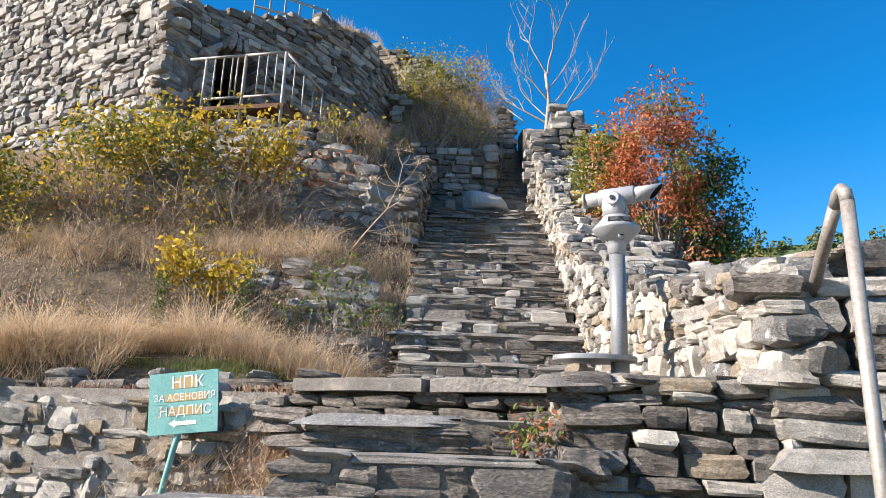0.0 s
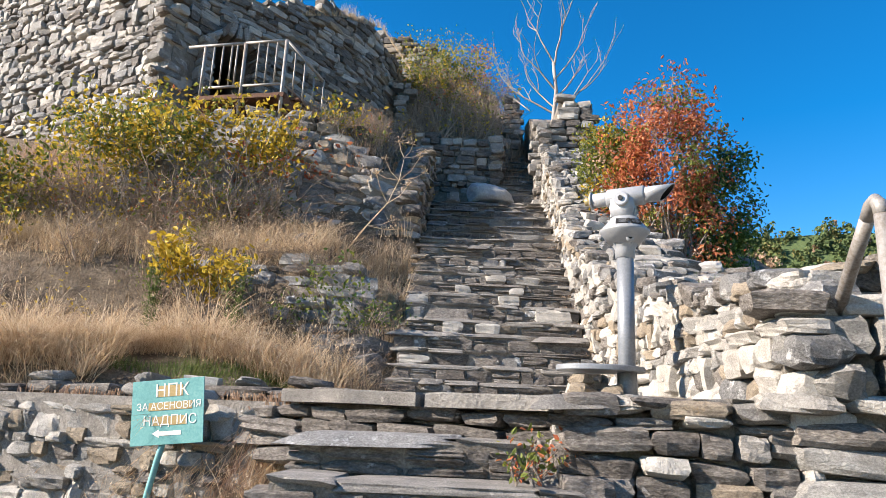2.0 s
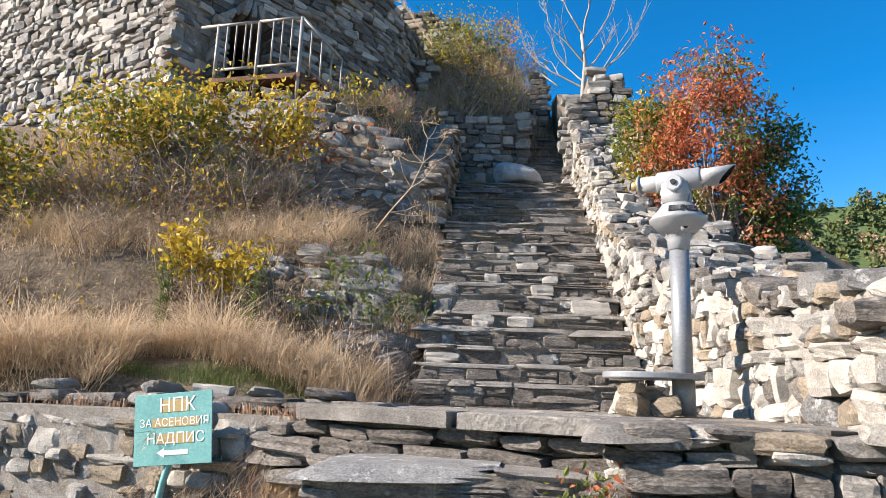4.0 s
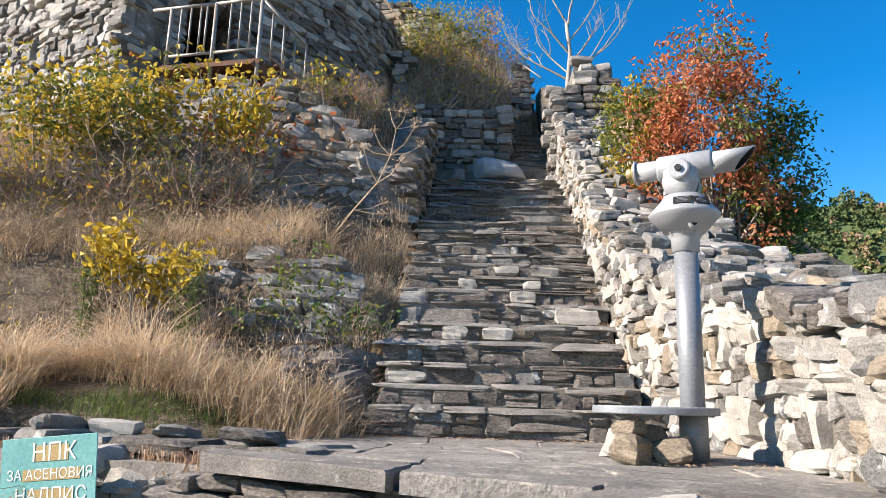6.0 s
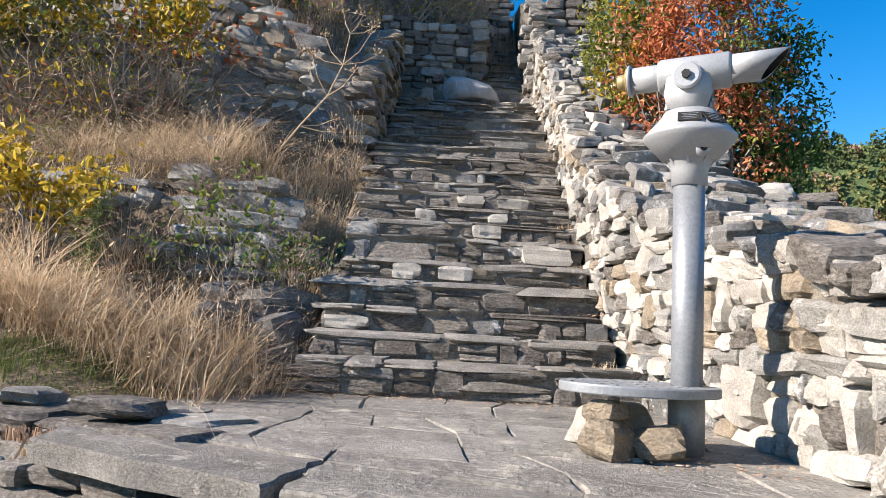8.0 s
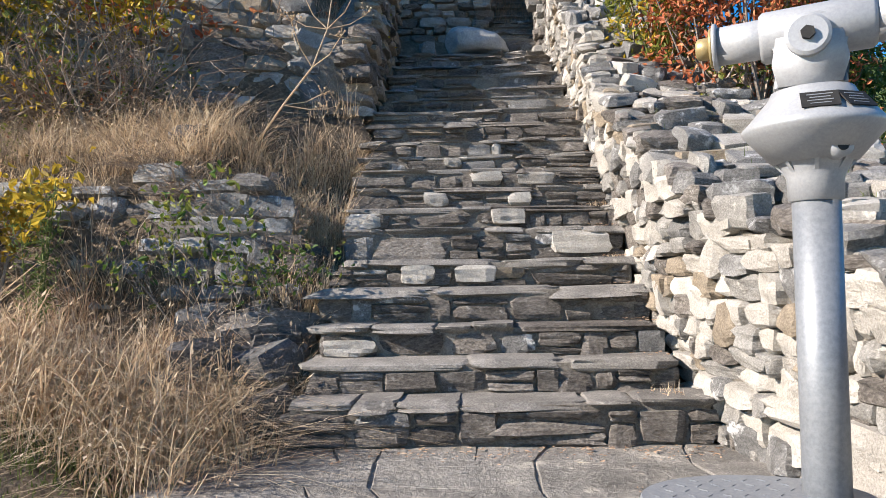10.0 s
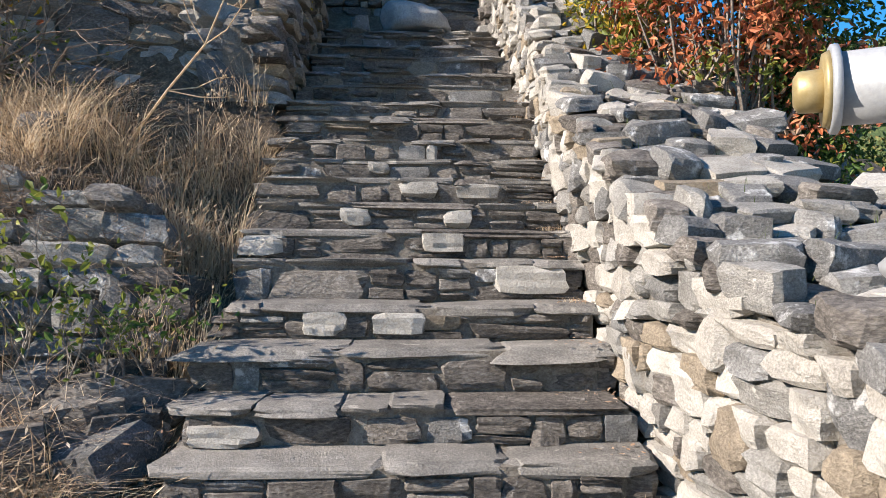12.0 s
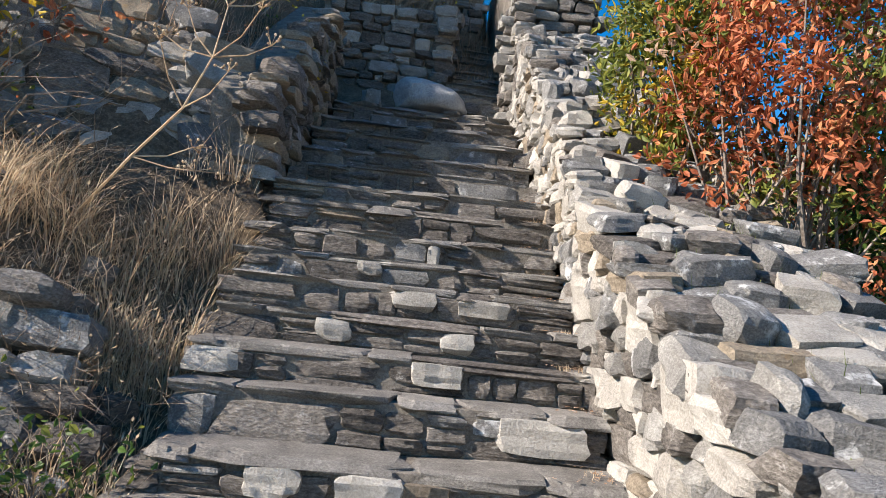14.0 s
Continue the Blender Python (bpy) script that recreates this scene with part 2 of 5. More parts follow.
def stock_stone(kind, i, mat):
    key = (kind, i, mat.name)
    if key in STOCK:
        return STOCK[key]
    bm = bmesh.new()
    bmesh.ops.create_cube(bm, size=2)
    bmesh.ops.subdivide_edges(bm, edges=bm.edges[:], cuts=3, use_grid_fill=True)
    cuts, near, far, rough, strata = {"slab": (5, 1.2, 1.5, 0.08, 0.13), "block": (7, 1.05, 1.4, 0.09, 0.06), "rubble": (10, 0.92, 1.3, 0.1, 0.0), "hewn": (5, 1.3, 1.6, 0.05, 0.07)}[kind]
    chance = random.Random(i * 31 + len(kind) * 7)
    planes = []
    for ax in range(3):
        for sg in (-1, 1):
            q = Vector((chance.gauss(0, 0.1), chance.gauss(0, 0.1), chance.gauss(0, 0.1)))
            q[ax] = sg
            planes.append((q.normalized(), 0.97))
    for _ in range(cuts):
        q = Vector((chance.gauss(0, 1), chance.gauss(0, 1), chance.gauss(0, 1))).normalized()
        planes.append((q, chance.uniform(near, far)))
    off = Vector((i * 7.3 + 1.1, i * 3.7, i * 5.9 + (0 if kind == "slab" else 40)))
    for v in bm.verts:
        p = v.co.copy()
        u = p.normalized()
        p = u * min(d / q.dot(u) for q, d in planes if q.dot(u) > 0.05)
        n = noise.noise_vector(p * 1.1 + off) * rough + noise.noise_vector(p * 3.2 + off) * rough * 0.7
        layer = noise.noise(Vector((p.z * 4.0, i * 2.2, 3.3))) * strata
        p += Vector((n.x + p.x * layer, n.y + p.y * layer, n.z * 0.8))
        v.co = p * 0.5
    me = bpy.data.meshes.new("stone_" + kind)
    bm.to_mesh(me)
    bm.free()
    me.materials.append(mat)
    me.polygons.foreach_set("use_smooth", [False] * len(me.polygons))
    STOCK[key] = me
    return me


class Masonry:
    """Stones laid as single objects under one parent, and past a limit joined into one mesh."""

    def __init__(self, parent, name, limit=300):
        self.parent, self.name, self.limit, self.count = parent, name, limit, 0
        self.v, self.f, self.i, self.mats = [], [], [], []

    def put(self, kind, mat, m, single=True):
        me = stock_stone(kind, R.randrange(12), mat)
        if single and self.count < self.limit:
            self.count += 1
            ob = new(self.name, me)
            ob.parent = self.parent
            ob.matrix_basis = m
            return ob
        if mat not in self.mats:
            self.mats.append(mat)
        base = len(self.v)
        self.v += [m @ v.co for v in me.vertices]
        self.f += [[base + k for k in p.vertices] for p in me.polygons]
        self.i += [self.mats.index(mat)] * len(me.polygons)

    def finish(self, label=""):
        if self.v:
            ob = solid(self.name + "work", self.v, self.f, None, self.parent, False, self.mats, self.i)
            tagged(ob, label, kind="stuff")


def pick(palette):
    return R.choices([m for m, _ in palette], [w for _, w in palette])[0]


def along(path):
    """Arc length tools of a plan line: length, place and tangent."""
    pts = [Vector(p) for p in path]
    cum = [0.0]
    for a, b in zip(pts, pts[1:]):
        cum.append(cum[-1] + (b - a).length)

    def at(s):
        s = min(max(s, 0), cum[-1] - 1e-6)
        k = max(i for i in range(len(cum) - 1) if cum[i] <= s)
        f = (s - cum[k]) / (cum[k + 1] - cum[k])
        p = pts[k].lerp(pts[k + 1], f)
        # a softly turning tangent
        def seg(j):
            j = min(max(j, 0), len(pts) - 2)
            return (pts[j + 1] - pts[j]).normalized()
        t = seg(k).lerp(seg(k + 1), max(0, f - 0.5)) if f > 0.5 else seg(k - 1).lerp(seg(k), 0.5 + f)
        return p, t.normalized()
    return cum[-1], at


def course_wall(mas, path, low, high, courses, lengths, depth, palette, kind="block", single=lambda p: True, batter=0.0, proud=0.03, gap=0.93, cut=None, tall=0.0, recline=0.0):
    """Courses of stones along a plan line, faces to the right of its direction. low, high: heights at a length along the line."""
    total, at = along(path)
    lows = [low(total * k / 40) for k in range(41)]
    highs = [high(total * k / 40) for k in range(41)]
    z, zmax = min(lows) - 0.05, max(highs)
    while z < zmax:
        h = R.uniform(*courses)
        s = -R.uniform(0, lengths[0])
        while s < total:
            length = R.uniform(*lengths) * (1.0 if R.random() > 0.2 else 0.6)
            mid = s + length / 2
            hh = h * (1.0 if R.random() > tall else 1.7)
            zc = z + hh / 2
            if 0 < mid < total and low(mid) - 0.1 < zc < high(mid) + R.uniform(-0.05, 0.03):
                p, t = at(mid)
                nrm = Vector((t.y, -t.x))
                if not (cut and cut(mid, zc)):
                    wob = noise.noise(Vector((p.x * 1.3, p.y * 1.3, zc * 1.3))) * 0.03
                    c = p + nrm * (-depth / 2 + wob + R.uniform(-proud, proud) - batter * (zc - low(mid)))
                    m = Matrix.Translation((c.x, c.y, zc + R.uniform(-0.01, 0.01))) @ Matrix.Rotation(math.atan2(t.y, t.x) + R.uniform(-0.09, 0.09), 4, "Z") @ Euler((R.uniform(-0.07, 0.07) - recline, R.uniform(-0.07, 0.07), 0)).to_matrix().to_4x4()
                    m = m @ Matrix.Diagonal((length * gap * 1.03, depth, hh * gap * 1.06, 1))
                    mas.put(kind if R.random() > 0.25 else ("slab" if hh < 0.13 else "block"), pick(palette), m, single(Vector((c.x, c.y, zc))))
            s += length
        z += h


def core_wall(name, path, low, high, thick, parent=None, steps=40, back=0.09, label="", mat=None):
    """The mortared body of a wall, set behind its facing stones."""
    total, at = along(path)
    v, f = [], []
    for k in range(steps + 1):
        s = total * k / steps
        p, t = at(s)
        nrm = Vector((t.y, -t.x))
        a, b = p - nrm * back, p - nrm * thick
        for q in (a, b):
            v.append((q.x, q.y, low(s) - 0.3))
            v.append((q.x, q.y, high(s) - 0.05))
    for k in range(steps):
        o = 4 * k
        f += [(o, o + 4, o + 5, o + 1), (o + 2, o + 3, o + 7, o + 6), (o + 1, o + 5, o + 7, o + 3), (o, o + 2, o + 6, o + 4)]
    f += [(0, 1, 3, 2), (4 * steps, 4 * steps + 2, 4 * steps + 3, 4 * steps + 1)]
    ob = solid(name, v, f, mat or MORTAR, parent)
    return tagged(ob, label, "wall", kind="structure")


# ---- the lie of the land ----
AXIS = ramp_of([(-400, -60), (-60, -14), (-10, -2.9), (-0.5, 0.0), (3.9, 1.45), (4.4, 1.7), (6.1, 1.7), (6.4, 1.8), (9.5, 3.85), (12.9, 5.45), (16.5, 8.1), (17.6, 9.1), (20, 10.0), (40, 11), (80, 4), (400, -80)])
LEFT = ramp_of([(-400, -60), (-60, -14), (-10, -2.9), (-0.5, -0.1), (4.2, 0.75), (4.9, 0.8), (5.0, 0.9), (5.7, 1.0), (6.0, 2.0), (7.0, 2.65), (7.9, 3.25), (8.75, 3.8), (9.1, 3.95), (9.45, 5.0), (10.6, 5.85), (13, 7.2), (16, 8.5), (20, 9.5), (40, 11), (80, 4), (400, -80)])
BANK = ramp_of([(4.2, 1.7), (5.2, 1.78), (5.6, 1.85), (6.2, 2.08), (7.1, 2.35), (7.3, 2.65), (7.5, 2.98), (7.75, 3.28), (8.1, 3.5), (8.75, 3.8), (8.95, 3.9), (9.3, 4.1), (9.8, 5.0), (10.2, 6.0), (10.7, 6.1), (13, 7.2), (16, 8.5), (20, 9.5)])
BANK_WEST = ramp_of([(8.95, 3.9), (10.0, 4.95), (10.7, 5.6), (13, 7.2), (20, 9.5)])
RIGHT = ramp_of([(-400, -60), (-60, -16), (-10, -4), (3, 0.4), (4.2, 1.2), (6, 2.2), (9, 3.2), (13, 5.0), (16, 7.0), (20, 8), (40, 6), (80, -4), (400, -80)])


def edge_y(x):
    """The front edge of the terrace on the left."""
    return 4.45 - 0.463 * (x + 0.36) if x > -2.2 else 5.302 - 0.12 * (x + 2.2)


def terrain(x, y):
    base = AXIS(y)
    if x < -0.3:
        left = LEFT(y)
        if y > 4.2:
            e = edge_y(max(x, -7)) + 0.12
            k = min(max((y - e) / 0.12, 0), 1)
            low = 0.75 + 0.1 * (y - 4.2)
            up = max(BANK(y), 1.75) if y < 20 else LEFT(y)
            if x > -1.6 and y < 9.1:
                up += (min(AXIS(y) - 0.08, up) - up) * min((x + 1.6) / 1.1, 1)
            if x < -4.2 and 8.95 < y < 20:
                up += (BANK_WEST(y) - min((-4.2 - x) * 0.08, 0.5) - up) * min((-4.2 - x) / 0.7, 1)
            left = low * (1 - k) + up * k
        f = min((-0.3 - x) / 0.2, 1) if y < 9.2 else min(max((-0.55 - x) / 0.8, 0), 1)
        z = base * (1 - f) + left * f
        z += 0.08 * noise.noise(Vector((x * 1.1, y * 1.1, 0))) * f * (1 if y > 5.4 else 0.2)
        if x < -9:
            z -= (-9 - x) * 0.35
    elif x > 1.6:
        f = min((x - 1.6) / 0.3, 1)
        z = (base - 0.3) * (1 - f) + RIGHT(y) * f
        z += 0.06 * noise.noise(Vector((x * 1.1, y * 1.1, 5))) * f
        if x > 4.2:
            z -= (x - 4.2) * 0.55 if x < 60 else 30.7
    else:
        z = base
        if y < 4.2:
            z -= 0.12
    if 13.95 < y < 24 and x < 0.86:
        z = max(z, float(np.interp(y, [13.95, 14.2, 16.9, 20, 24], [6.2, 7.42, 9.6, 10.2, 10.2])))
    return max(z, -70)


def spaced(lo, hi, fine, far):
    a = list(np.arange(lo, hi, fine))
    step, u, w = fine, lo, hi
    while u > -far:
        step *= 1.25
        u -= step
        a.insert(0, u)
        w += step
        a.append(w)
    return a


xs, ys = spaced(-10.5, 5.0, 0.13, 2600), spaced(-1.5, 20, 0.13, 2600)
gv = [(x, y, terrain(x, y)) for y in ys for x in xs]
nx = len(xs)
gf = [(j * nx + i, j * nx + i + 1, (j + 1) * nx + i + 1, (j + 1) * nx + i) for j in range(len(ys) - 1) for i in range(nx - 1)]
ground = solid("ground", gv, gf, EARTH, None, True)
tagged(ground, "dry brown earth of a steep hillside under the masonry", "ground", kind="structure")

# ---- upper stairs ----
STEPS = [(6.22, 1.97), (6.5, 2.13), (6.76, 2.29), (7.05, 2.49), (7.33, 2.66), (7.65, 2.88), (7.92, 3.05), (8.18, 3.22), (8.45, 3.40), (8.72, 3.55), (8.98, 3.73), (9.25, 3.94), (9.5, 4.12), (10.0, 4.35), (10.45, 4.58), (10.9, 4.86), (11.35, 5.1), (11.9, 5.35), (12.5, 5.6)]
PATHWAY = [(13.0, 5.95), (13.35, 6.15), (13.7, 6.36), (14.05, 6.58), (14.4, 6.8), (14.75, 7.05), (15.1, 7.3), (15.5, 7.55), (15.9, 7.8), (16.3, 8.05)]
# dark risers, pale caps: part of the treads' sun is mixed into the stone
WARM_SLATE = [(SLATE, 14), (LICHEN, 0.8), (BROWN, 0.4)]
SOLID_RISER = [(SLATE, 9), (LICHEN, 1.6), (BROWN, 0.6)]
CAPS = [(TREAD, 9), (SLATE, 2), (LICHEN, 1)]


def stair(name, steps, span, label, rise0, course=2, limit=300):
    """A flight: a mortared core, riser stones bedded nearly flush in it and thin cap slabs."""
    v, f = [], []
    zlow = rise0 - 0.6
    for k, (y, z) in enumerate(steps):
        x0, x1 = span(y)
        back = steps[k + 1][0] + 0.12 if k + 1 < len(steps) else y + 0.8
        o = len(v)
        for xx in (x0, x1):
            v += [(xx, y + 0.03, zlow), (xx, y + 0.03, z - 0.02), (xx, back, z - 0.012), (xx, back, zlow)]
        f += [(o, o + 1, o + 2, o + 3), (o + 7, o + 6, o + 5, o + 4), (o, o + 4, o + 5, o + 1), (o + 1, o + 5, o + 6, o + 2)]
    flight = solid(name, v, f, MORTAR)
    tagged(flight, label, "stairs", kind="structure")
    caps, rise = Masonry(flight, "cap_slab", limit), Masonry(flight, "riser_stone", limit)
    for k, (y, z) in enumerate(steps):
        x0, x1 = span(y)
        prev = steps[k - 1][1] if k else rise0
        nxt = steps[k + 1][0] if k + 1 < len(steps) else y + 0.5
        cap = R.uniform(0.04, 0.055)
        x = x0 - R.uniform(0, 0.15)
        while x < x1:
            length = min(R.choice([R.uniform(0.18, 0.4), R.uniform(0.35, 0.85)]), x1 + 0.05 - x)
            if length < 0.08:
                break
            deep = nxt - y + 0.1
            th = cap * R.uniform(0.85, 1.2)
            m = Matrix.Translation((x + length / 2, y + deep / 2 - R.uniform(-0.022, 0.008), z - th / 2 + R.uniform(-0.007, 0.007))) @ Euler((R.uniform(-0.015, 0.015), R.uniform(-0.012, 0.012), R.uniform(-0.025, 0.025))).to_matrix().to_4x4() @ Matrix.Diagonal((length * 1.0, deep, th * 1.1, 1))
            caps.put("hewn" if R.random() < 0.75 else "slab", pick(CAPS), m)
            x += length
        lo, hi = prev - 0.005, z - cap
        x = x0 - R.uniform(0, 0.1)
        while x < x1:
            length = min(R.choice([R.uniform(0.1, 0.24), R.uniform(0.2, 0.52)]), x1 + 0.04 - x)
            if length < 0.06:
                break
            split = course == 2 and R.random() > 0.4
            cuts = [0, R.uniform(0.3, 0.7), 1] if split else [0, 1]
            if split and R.random() < 0.25:
                cuts = [0, R.uniform(0.25, 0.4), R.uniform(0.6, 0.75), 1]
            for a, b in zip(cuts, cuts[1:]):
                hh = (hi - lo) * (b - a)
                m = Matrix.Translation((x + length / 2, y + 0.09 + R.uniform(-0.012, 0.014), lo + (hi - lo) * (a + b) / 2)) @ Euler((R.uniform(-0.03, 0.03), R.uniform(-0.03, 0.03), R.uniform(-0.04, 0.04))).to_matrix().to_4x4() @ Matrix.Diagonal((length * 0.95, 0.17, hh * 0.93, 1))
                rise.put("hewn" if R.random() < 0.7 else "slab" if hh < 0.07 else "block", pick(WARM_SLATE if split else SOLID_RISER), m)
            x += length
    caps.finish("slate cap slabs paled for dust and sunlight")
    rise.finish("dark slate riser stones, some of their shade in the colour")
    return flight, rise


def main_span(y):
    return (-0.4 if y < 6.4 else -0.36, 1.56 if y < 6.4 else 1.47 if y < 9 else 1.52)


upper, _ = stair("stairs_upper", STEPS, main_span, "steep flight of dark slate steps with mortared joints", 1.77)
# the few pale stones that stand out among the risers
for x, y, z, w, h in ((-0.2, 6.76, 2.175, 0.30, 0.09), (0.14, 7.33, 2.57, 0.22, 0.12), (0.5, 7.33, 2.57, 0.27, 0.11), (1.2, 7.65, 2.77, 0.40, 0.16), (0.75, 7.92, 2.97, 0.26, 0.11), (-0.27, 7.92, 2.96, 0.26, 0.11), (0.23, 8.18, 3.13, 0.2, 0.12), (0.85, 8.18, 3.12, 0.17, 0.11), (0.62, 8.45, 3.32, 0.24, 0.11), (1.0, 8.45, 3.31, 0.3, 0.1), (0.35, 8.72, 3.49, 0.16, 0.09), (0.72, 8.98, 3.62, 0.08, 0.13)):
    ob = new("pale_riser_stone", stock_stone("block", R.randrange(12), MARBLE))
    ob.parent = upper
    ob.matrix_basis = Matrix.Translation((x, y + 0.07, z)) @ Matrix.Diagonal((w, 0.19, h, 1))
stair("stairs_top", PATHWAY, lambda y: (0.85, 1.55), "narrow flight of worn slate steps in the shade", 5.75, 1)

# ---- lower stairs ----
LOWER = [(0.15, 0.41), (0.7, 0.6), (1.25, 0.79), (1.85, 0.98), (2.42, 1.17), (3.0, 1.36), (3.5, 1.54)]
stair("stairs_lower", LOWER, lambda y: (-0.95 if y < 2.6 else -0.5, 0.72), "broad lower flight of rough slate steps", 0.1)

# ---- platform of flagstones with a skewed front edge ----
pv = [(-0.8, 4.55, 1.2), (0.8, 3.77, 1.2), (1.75, 3.45, 1.2), (1.75, 6.3, 1.2), (-0.6, 6.3, 1.2)]
n5 = len(pv)
platform = solid("platform", pv + [(x, y, 1.752) for x, y, _ in pv], [tuple(range(n5))[::-1], tuple(range(n5, 2 * n5))] + [(k, (k + 1) % n5, n5 + (k + 1) % n5, n5 + k) for k in range(n5)], LIME)
tagged(platform, "landing paved with worn grey slate flags", "landing", kind="structure")


def flag(corners, z, th, parent, name="flagstone", mat=FLAG, ragged=0.014):
    """One flagstone: an uneven outline with a worn edge."""
    bm = bmesh.new()
    c = sum((Vector(p) for p in corners), Vector((0, 0))) / len(corners)
    outline = []
    for a, b in zip(corners, corners[1:] + corners[:1]):
        for k in range(6):
            p = Vector(a).lerp(Vector(b), k / 6)
            d = (p - c)
            w = noise.noise(Vector((p.x * 5, p.y * 5, z * 9))) * ragged + noise.noise(Vector((p.x * 17, p.y * 17, z * 5))) * ragged * 0.5
            outline.append(c + d.normalized() * max(d.length - 0.005 + w, 0.02))
    tilt = (R.uniform(-0.008, 0.008), R.uniform(-0.008, 0.008))
    lift = R.uniform(-0.004, 0.005)
    rings = []
    for shrink, dz in ((1, -th), (1, -0.008), (0.985, 0), (0.5, 0.002)):
        rings.append([bm.verts.new((c.x + (p - c).x * shrink, c.y + (p - c).y * shrink, z + dz + lift + (p - c).x * tilt[0] + (p - c).y * tilt[1] + (noise.noise(Vector((p.x * 9, p.y * 9, 2))) * 0.006 if dz > -0.1 else 0))) for p in outline])
    k = len(outline)
    for a, b in zip(rings, rings[1:]):
        for i in range(k):
            bm.faces.new((a[i], a[(i + 1) % k], b[(i + 1) % k], b[i]))
    bm.faces.new(rings[-1])
    bm.faces.new(rings[0][::-1])
    return part(name, bm, mat, parent)


def front_edge(x):
    return 4.4 + (x + 0.85) * (-0.78 / 1.6) if x < 0.75 else 3.62 - (x - 0.75) * 0.32


rows_y = [0.0, 0.14, 0.25, 0.38, 0.5, 0.63, 0.75, 0.88, 1.0]
grid = {}
for j in range(9):
    for i in range(9):
        x = -0.85 + 2.6 * i / 8
        y0 = front_edge(x) - 0.03
        jx, jy = (R.uniform(-0.1, 0.1) if 0 < i < 8 else 0), (R.uniform(-0.07, 0.07) if 0 < j < 8 else 0)
        grid[i, j] = (x + jx, y0 + (6.27 - y0) * rows_y[j] + jy)
for j in range(8):
    i = 0
    while i < 8:
        w = min(R.choice([1, 1, 2, 2]) if j else R.choice([2, 3, 3]), 8 - i)
        corners = [grid[i, j], grid[i + w, j], grid[i + w, j + 1], grid[i, j + 1]]
        flag(corners, 1.762, 0.09 if j else 0.075, platform, "flagstone", FLAG if R.random() < 0.8 else TREAD, 0.014 if j else 0.06)
        i += w
edge_stones = Masonry(platform, "edge_stone")
course_wall(edge_stones, [(-0.95, 4.44), (0.75, 3.62)], lambda s: 1.38, lambda s: 1.69, (0.07, 0.11), (0.2, 0.45), 0.24, WARM_SLATE, "block")

# ---- right wall beside the stairs ----
INNER = [(1.68, 3.1), (1.68, 4.2), (1.68, 5.2), (1.58, 6.2), (1.5, 7.0), (1.47, 8.2), (1.53, 10.0), (1.56, 12.6)]
INNER_R = INNER[::-1]
total_in, at_in = along(INNER_R)
WALLTOP = ramp_of([(3.0, 2.33), (4.2, 2.38), (5.2, 2.62), (6.28, 2.9), (6.9, 3.17), (7.44, 3.45), (8.5, 4.02), (10, 5.05), (11.3, 5.95), (12.6, 6.7)])
WALLFOOT = ramp_of([(3.0, 1.7), (6.2, 1.74), (6.5, 1.95), (9.5, 4.0), (12.6, 5.5)])
top_s = lambda s: WALLTOP(at_in(s)[0].y)
foot_s = lambda s: WALLFOOT(at_in(s)[0].y)
PALE = [(MARBLE, 6.5), (GREY, 2.6), (BROWN, 1.5), (SLATE, 1.0), (LICHEN, 0.8)]
wall_east = core_wall("wall_east", [(x, y) for x, y in INNER_R[::-1]][::-1], foot_s, lambda s: top_s(s) - 0.05, 0.95, label="thick rubble wall of pale marble and slate beside the stairs", steps=60, back=0.055)
inner = Masonry(wall_east, "wall_stone", 300)
course_wall(inner, INNER_R, foot_s, top_s, (0.06, 0.14), (0.07, 0.32), 0.24, PALE, "rubble", single=lambda p: p.y < 7.6, proud=0.025, gap=1.05, tall=0.2)
inner.finish("pale rubble stones laid in rough courses")
crown = Masonry(wall_east, "coping_stone", 300)
y = 3.15
while y < 12.5:
    depth = R.uniform(0.1, 0.2)
    ix = np.interp(y, [p[1] for p in INNER], [p[0] for p in INNER])
    x = ix - 0.02
    lift = 0.0
    while x < ix + (1.25 if y < 7 else 0.98):
        w = R.uniform(0.08, 0.3)
        th = R.uniform(0.05, 0.13)
        slope = 0.1 if y < 4.2 else 0.3 if y < 6.5 else 0.55
        m = Matrix.Translation((x + w / 2, y + depth / 2 + R.uniform(-0.06, 0.06), WALLTOP(y + depth / 2) + R.uniform(-0.05, 0.045) - (x - ix) * 0.03)) @ Euler((slope * R.uniform(0.2, 0.9), R.uniform(-0.14, 0.14), R.uniform(-0.5, 0.5))).to_matrix().to_4x4() @ Matrix.Diagonal((w * 1.12, depth * 1.25, th * 1.25, 1))
        crown.put(R.choice(["slab", "rubble", "rubble", "block"]), pick([(LICHEN, 4.5), (MARBLE, 2.0), (GREY, 2), (SLATE, 3), (BROWN, 0.8)]), m)
        x += w
    y += depth * 0.9
crown.finish("loose grey coping stones")

# lower and taller blocks of wall beside the lower stairs
low_front = [(0.7, 3.22), (1.75, 3.05)]
wall_block = core_wall("wall_south", low_front, lambda s: 0.2, lambda s: 1.74, 0.6, label="low coursed wall of slate and pale stone under the platform", back=0.11)
ms = Masonry(wall_block, "wall_stone")
course_wall(ms, low_front, lambda s: 0.6, lambda s: 1.72, (0.05, 0.13), (0.12, 0.4), 0.28, [(SLATE, 6), (TREAD, 3), (MARBLE, 3), (BROWN, 0.8)], "block", proud=0.03)
course_wall(ms, [(0.7, 3.75), (0.7, 3.22)], lambda s: 0.9, lambda s: 1.72, (0.08, 0.16), (0.16, 0.35), 0.24, [(SLATE, 5), (GREY, 3), (MARBLE, 2)], "block", proud=0.02)
